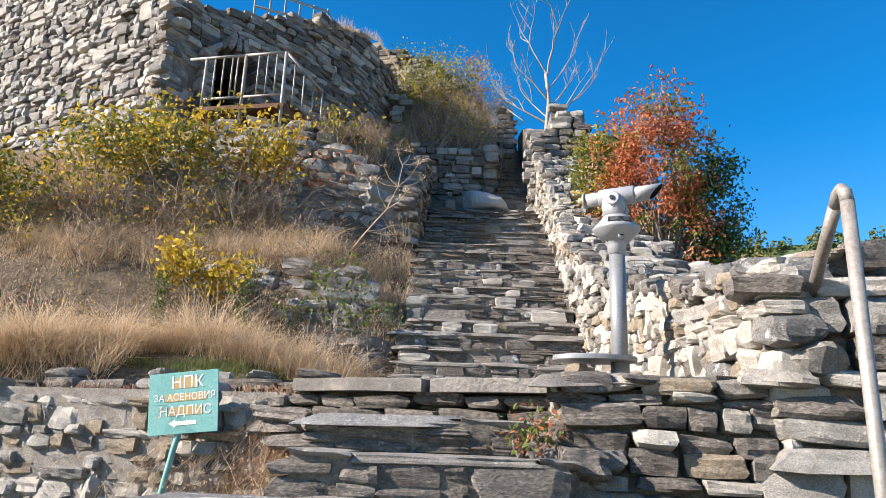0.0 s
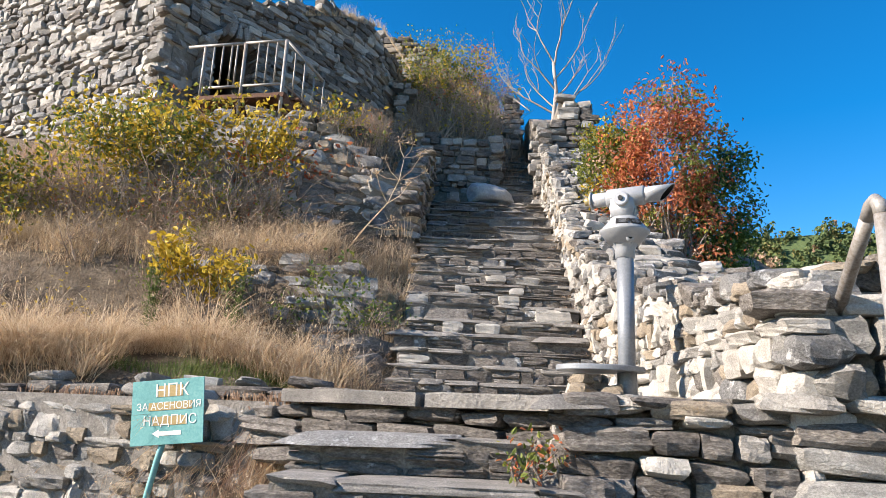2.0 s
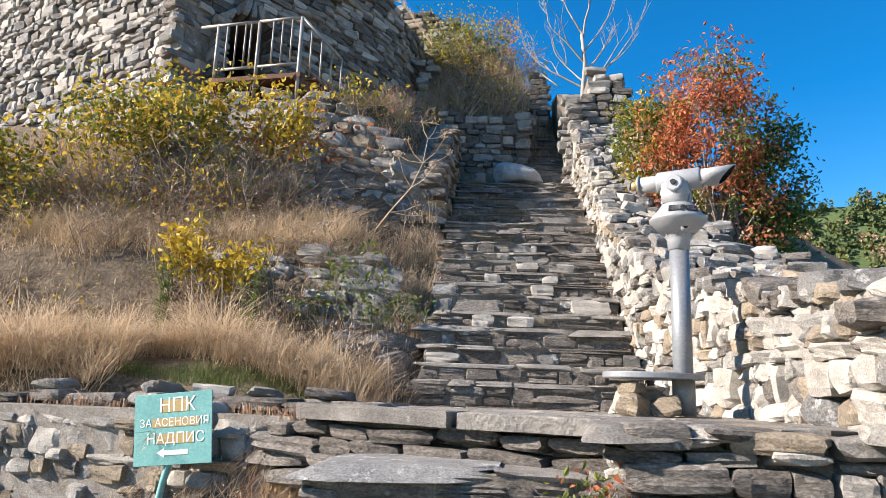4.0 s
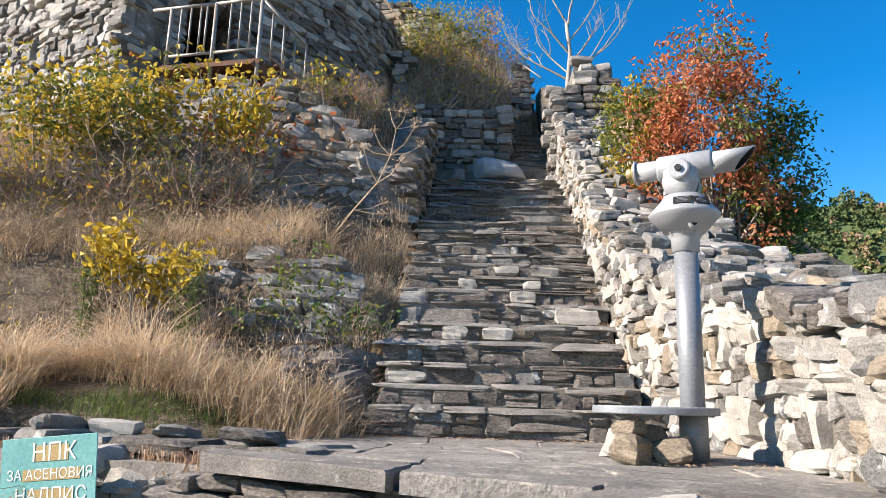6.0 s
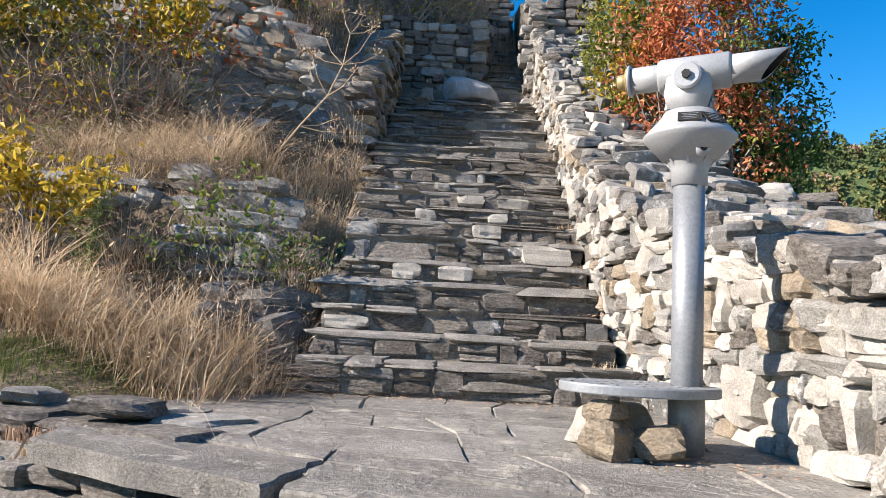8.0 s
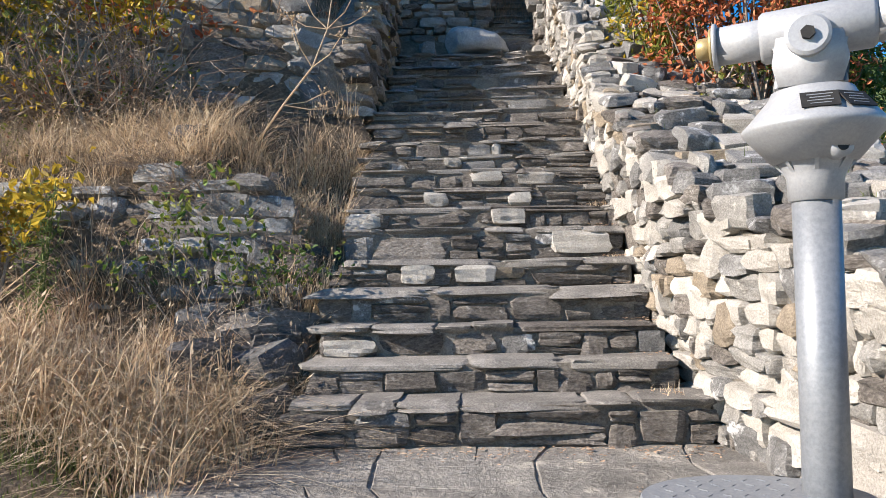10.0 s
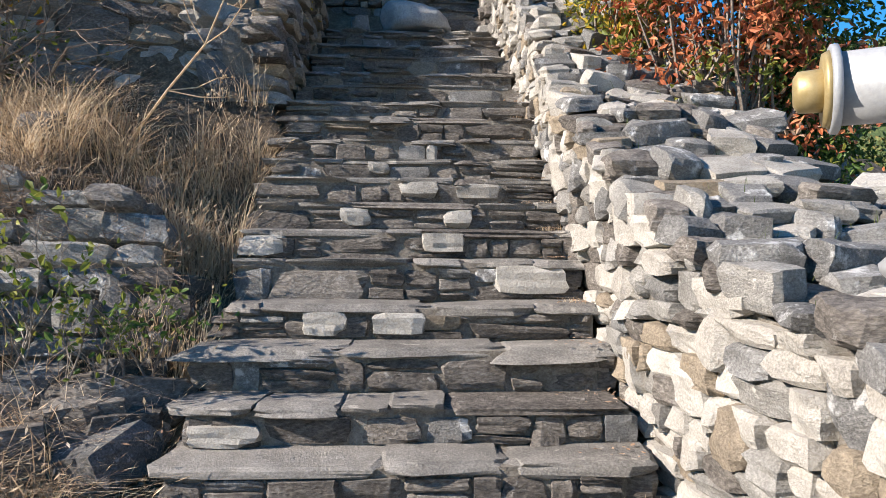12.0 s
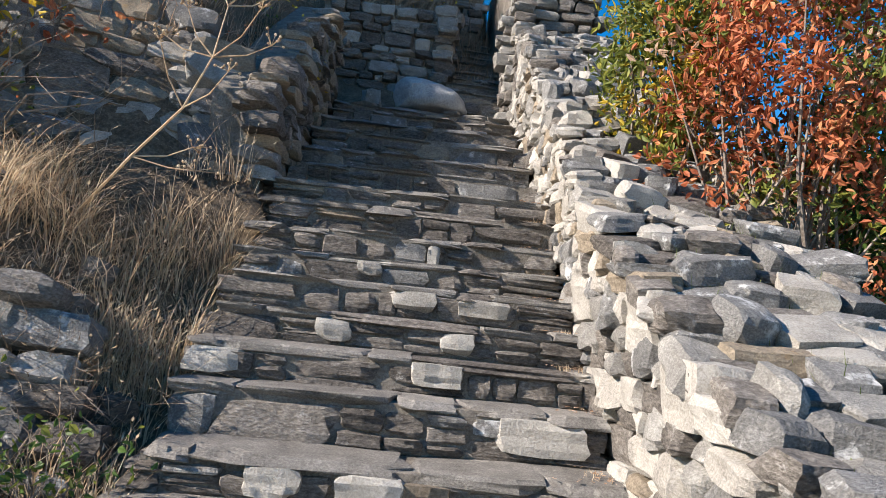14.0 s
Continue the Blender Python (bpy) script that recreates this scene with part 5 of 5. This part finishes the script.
def round_bush(name, base, centre, radii, clusters, per, size, mats, label, scatter=0.11, category="bush"):
    """A rounded shrub: many stems that end in clumps of leaves through an uneven mass."""
    thing = tagged(new(name), label, category)
    thing.location = base
    b0, c0 = Vector(base), Vector(centre)
    spots = [[] for _ in mats]
    bm = bmesh.new()
    for k in range(clusters):
        d = Vector((R.gauss(0, 1), R.gauss(0, 1), R.gauss(0, 1))).normalized() * R.uniform(0.3, 1.0) ** 0.6
        bump = 0.85 + 0.35 * noise.noise(d * 1.7 + c0)
        p = c0 + Vector((d.x * radii[0], d.y * radii[1], d.z * radii[2])) * bump - b0
        root = Vector((R.gauss(0, 0.13), R.gauss(0, 0.1), -0.05))
        mid = root.lerp(p, 0.5) + Vector((R.gauss(0, 0.07), R.gauss(0, 0.07), R.uniform(0.0, 0.15)))
        if k % 6 == 0:
            tube(bm, [root, root.lerp(mid, 0.6), mid, p], [0.022, 0.017, 0.011, 0.003], 5, False)
        which = R.choices(range(len(mats)), [w for _, w, _ in mats])[0]
        for q in range(int(per * R.uniform(0.5, 1.4))):
            spots[which].append((p.x + R.triangular(-2, 2, 0) * scatter, p.y + R.triangular(-2, 2, 0) * scatter, p.z + R.triangular(-2, 2, 0) * scatter))
    part("branchwork", bm, BARK, thing)
    for (mat, _, lab), sp in zip(mats, spots):
        if sp:
            leaf_mesh("leaves", sp, size, mat, thing, lab, 0.45)
    return thing


# shrubs with red, green and olive leaves behind the right wall
round_bush("sumac_bush", (2.75, 8.6, 3.1), (2.75, 8.6, 4.85), (0.95, 0.8, 1.3), 230, 48, (0.04, 0.08), [(RED, 8, "russet red autumn leaves"), (OLIVE, 2.6, "yellow-green leaves"), (RUSSET, 1.2, "withered brown leaves")], "rounded shrub with russet red autumn leaves behind the wall")
round_bush("green_shrub", (3.4, 8.9, 3.0), (3.5, 8.85, 4.3), (0.52, 0.6, 1.05), 110, 55, (0.04, 0.08), [(GREEN, 6, "glossy green leaves"), (RED, 0.8, "red leaves")], "dense shrub with glossy green leaves behind the wall")
round_bush("olive_shrub", (2.3, 9.2, 3.6), (2.12, 9.1, 5.0), (0.45, 0.5, 0.9), 90, 50, (0.04, 0.08), [(OLIVE, 6, "yellow-green leaves"), (YELLOW, 1.5, "yellow leaves")], "shrub with yellow-green leaves beside the wall")
round_bush("dark_undergrowth", (2.9, 7.9, 2.7), (2.95, 7.9, 3.05), (0.7, 0.5, 0.4), 45, 45, (0.03, 0.06), [(GREEN, 3, "dark green leaves"), (RED, 2, "red leaves"), (OLIVE, 1, "olive leaves")], "low tangled undergrowth behind the wall")

# shrubs under the tower
for name, base, stems, h, sets, lab in [
    ("yellowing_shrub", (-4.65, 9.0, 3.95), 7, 2.05, [(1000, (0.055, 0.1), OLIVE, 0.1, lambda e: e.z > 0.9, "yellow-green leaves"), (1100, (0.055, 0.1), YELLOW, 0.1, lambda e: e.z > 0.6, "yellow leaves"), (120, (0.05, 0.1), RED, 0.1, lambda e: e.z > 1.9, "orange leaves")], "tall shrub with yellowing leaves against the tower"),
    ("climbing_shrub", (-3.6, 8.98, 4.0), 6, 1.75, [(500, (0.06, 0.1), OLIVE, 0.12, lambda e: e.x < 0.25, ""), (450, (0.06, 0.11), YELLOW, 0.12, lambda e: e.x < 0.25, "")], "tangled climber with sparse yellow leaves"),
    ("climbing_shrub", (-2.5, 9.05, 4.1), 6, 1.9, [(200, (0.06, 0.1), OLIVE, 0.12, lambda e: e.x < 0.3, ""), (750, (0.06, 0.12), YELLOW, 0.12, lambda e: e.x < 0.35, ""), (160, (0.05, 0.1), RED, 0.12, lambda e: e.z < 1.1, "reddish leaves")], "tangled climber with bright yellow leaves"),
    ("climbing_shrub", (-1.75, 9.95, 5.75), 6, 0.7, [(90, (0.05, 0.09), OLIVE, 0.12, None, ""), (90, (0.05, 0.1), YELLOW, 0.12, None, "")], "leafless climber over the ruined wall"),
    ("edge_shrub", (-6.4, 8.6, 3.4), 8, 2.0, [(1300, (0.06, 0.1), OLIVE, 0.12, None, ""), (1100, (0.06, 0.11), YELLOW, 0.12, None, "")], "shrub with yellow and green leaves on the bank"),
    ("edge_shrub", (-5.6, 8.2, 3.2), 6, 1.2, [(250, (0.05, 0.1), OLIVE, 0.12, None, ""), (250, (0.05, 0.1), YELLOW, 0.12, None, "")], "low shrub with yellow leaves on the bank"),
    ("golden_shrub", (-2.45, 7.2, 2.45), 6, 1.1, [(800, (0.05, 0.1), YELLOW, 0.06, None, "golden yellow leaves")], "small shrub with golden yellow leaves"),
    ("rose_shrub", (-1.2, 7.0, 2.3), 4, 0.95, [(70, (0.03, 0.06), GREEN, 0.06, None, "green leaves"), (150, (0.03, 0.065), OLIVE, 0.06, None, "yellow-green leaves")], "wild rose shrub with sparse green leaves before the ledge"),
    ("rose_shrub", (-0.85, 6.95, 2.25), 4, 0.7, [(70, (0.03, 0.055), GREEN, 0.06, None, "green leaves"), (90, (0.03, 0.055), OLIVE, 0.06, None, "yellow-green leaves")], "small green shrub beside the stairs"),
    ("rose_shrub", (-0.68, 7.05, 2.35), 4, 0.5, [(110, (0.025, 0.05), GREEN, 0.05, None, "green leaves"), (60, (0.025, 0.05), OLIVE, 0.05, None, "yellow-green leaves")], "low wild rose with green leaves at the edge of the steps"),
    ("hilltop_bush", (-0.6, 16.3, 8.7), 8, 2.2, [(3600, (0.045, 0.085), OLIVE, 0.14, None, "yellow-green leaves"), (1200, (0.045, 0.085), YELLOW, 0.14, None, "")], "yellow-green bush on the hilltop ruin"),
    ("hilltop_sapling", (0.35, 17.6, 9.3), 4, 2.2, [(1000, (0.045, 0.08), RED, 0.11, None, "rust-brown leaves")], "sapling with rust-brown leaves on the hilltop ruin"),
    ("hilltop_sapling", (-0.4, 17.8, 9.6), 5, 2.4, [(1000, (0.045, 0.08), YELLOW, 0.12, None, "pale yellow leaves")], "sapling with pale yellow leaves on the hilltop ruin"),
    ("step_shrub", (0.58, 3.25, 1.36), 6, 0.27, [(110, (0.02, 0.045), OLIVE, 0.03, None, ""), (90, (0.02, 0.04), RED, 0.03, None, "red leaves")], "small green and red shrub growing from a step"),
]:
    bush(name, base, stems, h, (0.3 if name in ("yellowing_shrub", "climbing_shrub", "golden_shrub") else 0.55, 0.25 if name in ("yellowing_shrub", "climbing_shrub", "golden_shrub") else 0.4, 0.0, -0.05), sets, lab, radius=0.007 if h < 1 else 0.014, up=0.12)

# slate rocks that break out of the bank beside the steps
for k in range(22):
    x, y0 = -0.62 - abs(R.gauss(0, 0.35)), R.uniform(6.4, 8.4)
    sz = R.uniform(0.12, 0.24)
    ob = new("bank_rock", stock_stone(R.choice(["rubble", "block"]), R.randrange(12), R.choice([SLATE, SLATE, LICHEN])))
    ob.matrix_basis = Matrix.Translation((x, y0, terrain(x, y0) + sz * 0.2)) @ Euler((R.uniform(-0.3, 0.3), R.uniform(-0.3, 0.3), R.uniform(0, 3))).to_matrix().to_4x4() @ Matrix.Diagonal((sz * R.uniform(1.2, 2.2), sz * R.uniform(1, 1.6), sz, 1))
    tagged(ob, "dark slate rock half buried in the grassy bank", "rock", "rocks on the bank")

# bare brambles and twigs on the bank and under the tower
kinds = []
for k, (lab, sets) in enumerate([
    ("leafless brown bramble tangle on the bank", [(40, (0.03, 0.06), RED, 0.06, None, "")]),
    ("brown bramble tangle with a few yellow leaves", [(110, (0.03, 0.065), YELLOW, 0.07, None, "")]),
    ("brown bramble tangle with sparse olive leaves", [(170, (0.03, 0.06), OLIVE, 0.07, None, "")]),
    ("bare grey-brown thicket of dead stems", []),
]):
    kinds.append(bush("dry_bramble", (0, 0, 0), 13, 0.85, (0.75, 0.6, 0, 0), sets, lab, bark=TWIG, radius=0.010, depth=3, spread=0.75, up=0.03))
spread_at = [(-3.4, 8.2, 0.9), (-4.4, 8.3, 1.0), (-3.0, 7.4, 0.7), (-4.8, 7.3, 0.9), (-5.6, 7.0, 0.9), (-3.9, 7.0, 0.8), (-2.9, 7.9, 0.6), (-4.0, 7.7, 0.9), (-0.95, 10.2, 0.6), (-0.8, 10.7, 0.7), (-0.85, 11.4, 0.8), (-0.85, 12.0, 0.9), (-1.3, 10.6, 0.8), (-1.2, 11.3, 0.9), (0.1, 15.2, 1.3), (-0.9, 14.8, 1.4), (0.6, 15.8, 1.4), (-0.3, 15.9, 1.4), (0.2, 16.3, 1.2), (1.2, 17.5, 1.2), (-1.1, 15.6, 1.7), (-0.5, 14.4, 1.5), (0.45, 14.5, 1.4), (0.75, 15.1, 1.3), (-0.2, 15.2, 1.7), (0.5, 16.5, 1.7), (-1.0, 16.4, 1.8), (0.9, 16.4, 1.3), (-0.45, 16.7, 1.9), (0.15, 14.35, 1.3)]
for k in range(34):
    x = -6.9 + 5.6 * (k % 17) / 16 + R.uniform(-0.15, 0.15)
    spread_at.append((x, R.uniform(8.8, 9.05), R.uniform(0.9, 1.5)) if x < -2.3 else (x, R.uniform(9.8, 10.3), R.uniform(0.4, 0.65)))
for k in range(12):
    spread_at.append((-5.6 + 3.2 * R.random(), R.uniform(8.7, 9.0), R.uniform(0.7, 1.0)))
for k, (x, y0, size) in enumerate(spread_at):
    m = Matrix.Translation((x, y0, terrain(x, y0) - 0.03)) @ Matrix.Rotation(R.uniform(0, 6.28), 4, "Z") @ Matrix.Scale(size, 4)
    src = kinds[k % 4]
    if k < 4:
        src.matrix_basis = m
    else:
        made = copy_thing(src, Matrix.Identity(4))
        made.matrix_basis = m
# dry vines hanging over the terrace wall
for k in range(40):
    x = R.uniform(-1.8, -0.68) if k < 28 else R.uniform(-3.4, -1.9)
    vine = tagged(new("hanging_vine"), "dry brown vine hanging down the terrace wall", "vine", "vines on the terrace wall")
    vine.location = (x, edge_y(x) - 0.1, 1.74)
    bm, ends = bmesh.new(), []
    for j in range(6):
        branching(bm, (R.uniform(-0.12, 0.12), R.uniform(-0.02, 0.05), R.uniform(-0.25, 0.02)), (R.gauss(0, 0.4), -0.22, -0.9), R.uniform(0.24, 0.42), 0.0055, 3, ends, 0.5, 3, -0.15)
    part("stem", bm, RUSSET if k % 3 == 0 else STRAW, vine)
    leaf_mesh("leaves", [tuple(e + Vector((R.gauss(0, 0.03), R.gauss(0, 0.03) - 0.01, R.gauss(0, 0.03)))) for e in R.sample(ends, min(30, len(ends)))], (0.012, 0.03), STRAW, vine, "curled dry leaves")

for k in range(7):
    bm = bmesh.new()
    x, y0 = -1.75 + 0.15 * k, 7.8 + R.uniform(-0.15, 0.15)
    ends = []
    for j in range(14):
        branching(bm, (x + R.uniform(-0.2, 0.2), y0, terrain(x, y0)), (R.gauss(0, 1), -0.8, 0.25), 0.26, 0.0045, 2, ends, 0.8, 3, 0)
    ob = part("brushwood", bm, TWIG, None, "bleached dead brushwood lying on the bank")
    tagged(ob, category="brushwood", kind="stuff")

# fallen leaves along the steps and the platform
spots = []
for k in range(900):
    if k % 3 == 0:
        x, y0 = R.uniform(-0.4, 1.6), 6.2 - abs(R.gauss(0, 0.12))
        z0 = 1.772
    elif k % 3 == 1:
        y0 = R.uniform(6.3, 9.6)
        x, z0 = 1.47 - abs(R.gauss(0, 0.1)), step_z(y0) + 0.012
    else:
        x, y0, z0 = R.uniform(1.05, 1.62), R.uniform(4.3, 5.6), 1.772
    spots.append((x, y0, z0))
litter = leaf_mesh("leaf_litter", spots, (0.012, 0.035), RUSSET, None, "", 0.55)
for i, v in enumerate(litter.data.vertices):
    v.co.z = spots[i // 6][2] + (v.co.z - spots[i // 6][2]) * 0.25
tagged(litter, "fallen brown and red leaves scattered on the stones", "fallen leaves", kind="stuff")

# dry umbel stalk
stalk = tagged(new("dry_umbel"), "tall dry umbel stalk with pale seed heads leaning from the bank", "dry plant")
bm = bmesh.new()
trunk = [Vector(p) for p in ((-1.25, 8.5, 3.6), (-1.0, 8.5, 3.95), (-0.76, 8.5, 4.25), (-0.63, 8.48, 4.55), (-0.58, 8.47, 4.85))]
tube(bm, trunk, [0.009, 0.008, 0.007, 0.005, 0.003], 7)
part("stalk", bm, STRAW, stalk, "", True)
heads = []
bm = bmesh.new()
for i, (j, dx, dz) in enumerate([(4, 0.1, 0.2), (4, -0.08, 0.22), (4, 0.2, 0.1), (3, 0.25, 0.28), (3, -0.2, 0.3), (3, 0.3, 0.12), (2, 0.25, 0.2), (2, -0.15, 0.35), (3, -0.3, 0.12), (1, 0.3, 0.1), (1, 0.36, -0.05)]):
    a = trunk[j]
    b = a + Vector((dx, R.uniform(-0.12, 0.12), dz))
    tube(bm, [a, a.lerp(b, 0.5) + Vector((dx * 0.1, 0, -0.02)), b], [0.005, 0.004, 0.003], 5)
    for k in range(9):
        tip = b + Vector((R.gauss(0, 0.045), R.gauss(0, 0.045), R.uniform(0.0, 0.06)))
        tube(bm, [b, tip], [0.002, 0.0015], 3)
        bmesh.ops.create_icosphere(bm, subdivisions=1, radius=0.009, matrix=Matrix.Translation(tip))
tagged(part("umbel", bm, STRAW, stalk, "pale dry seed heads"), kind="stuff")
for k, (x, y0, h) in enumerate([(-1.9, 6.9, 0.9), (-2.75, 6.95, 0.95)]):
    weed = tagged(new("tall_weed"), "tall feathery green weed among dry grass", "weed")
    weed.location = on(x - 0.1, y0)
    bm = bmesh.new()
    spots = []
    for j in range(5):
        a = Vector((R.uniform(-0.05, 0.05), R.uniform(-0.05, 0.05), 0))
        b = a + Vector((R.uniform(-0.06, 0.1), R.uniform(-0.05, 0.05), h * R.uniform(0.7, 1.0)))
        tube(bm, [a, a.lerp(b, 0.5), b], [0.005, 0.004, 0.002], 5)
        for q in range(90):
            p = a.lerp(b, R.uniform(0.15, 1))
            spots.append((p.x + R.gauss(0, 0.035), p.y + R.gauss(0, 0.035), p.z))
    part("stem", bm, FRESH, weed)
    leaf_mesh("leaves", spots, (0.03, 0.06), FRESH, weed, "narrow green leaves", 0.25)

# bare tree beyond the pier
tree = tagged(new("bare_tree"), "leafless pale-barked tree behind the wall pier", "tree")
tree.location = (2.05, 14.6, 8.0)
bm = bmesh.new()
ends = []
tube(bm, [(0, 0, -1.0), (0.0, 0, 0.3), (0.05, 0, 0.9), (-0.02, 0, 1.6)], [0.055, 0.05, 0.042, 0.034], 8)
for z0, dx, dy, ln2, r0 in ((0.35, -0.95, 0.1, 1.1, 0.035), (0.4, 1.0, -0.1, 0.95, 0.035), (0.75, 0.75, 0.3, 0.9, 0.035), (0.95, -0.7, -0.2, 1.0, 0.033), (1.2, 0.5, 0.1, 1.0, 0.03), (1.55, -0.35, 0.1, 1.1, 0.032), (1.6, 0.15, -0.2, 1.1, 0.034), (0.5, -0.6, 0.5, 0.9, 0.03)):
    branching(bm, (0.02, 0, z0), (dx, dy, 0.75), ln2, r0 * 0.7, 3, ends, 0.42, 6, 0.22, (2, 3))
part("trunk", bm, PALEBARK, tree, "pale bare trunk and limbs", True)

# ---- far wooded hill ----
hv, hf = [], []
NXH, NYH = 60, 24


def hill_z(u, w):
    """Height of the far slope at u along it and w up it."""
    return -25 + w * 80 * (0.75 + 0.25 * math.sin(u * 2.6 + 0.6)) + 3 * noise.noise(Vector((u * 5, w * 4, 0)))


for j in range(NYH + 1):
    for i in range(NXH + 1):
        u, w = i / NXH, j / NYH
        hv.append((40 + u * 260, 115 + w * 75 - u * 60, hill_z(u, w)))
hf = [(j * (NXH + 1) + i, j * (NXH + 1) + i + 1, (j + 1) * (NXH + 1) + i + 1, (j + 1) * (NXH + 1) + i) for j in range(NYH) for i in range(NXH)]
backdrop = solid("backdrop_hill", hv, hf, FORESTDARK, None, True)
tagged(backdrop, "distant wooded hillside in autumn", "hill", kind="structure")
crowns = {0: [], 1: [], 2: []}
for k in range(2600):
    u, w = R.random() ** 1.5 * 0.6, R.random()
    r = R.uniform(0.9, 2.1)
    tall = R.uniform(1.0, 1.9)
    c = (40 + u * 260, 115 + w * 75 - u * 60, hill_z(u, w) + r * tall * 0.6)
    which = R.choices((0, 1, 2), (5, 4, 1.2))[0]
    for q in range(46):
        d = Vector((R.gauss(0, 1), R.gauss(0, 1), R.gauss(0, 1))).normalized() * R.uniform(0.55, 1.0)
        crowns[which].append((c[0] + d.x * r, c[1] + d.y * r, c[2] + d.z * r * tall))
for which, mat, lab in ((0, FORESTDARK, "green woods on a distant hillside"), (1, FOREST, "yellowing autumn woods on a distant hillside"), (2, RUSSET, "rust-brown trees on a distant hillside")):
    woods = leaf_mesh("far_woods", crowns[which], (0.5, 1.15), mat, None, "", 0.9)
    tagged(woods, lab, "woods", kind="stuff")
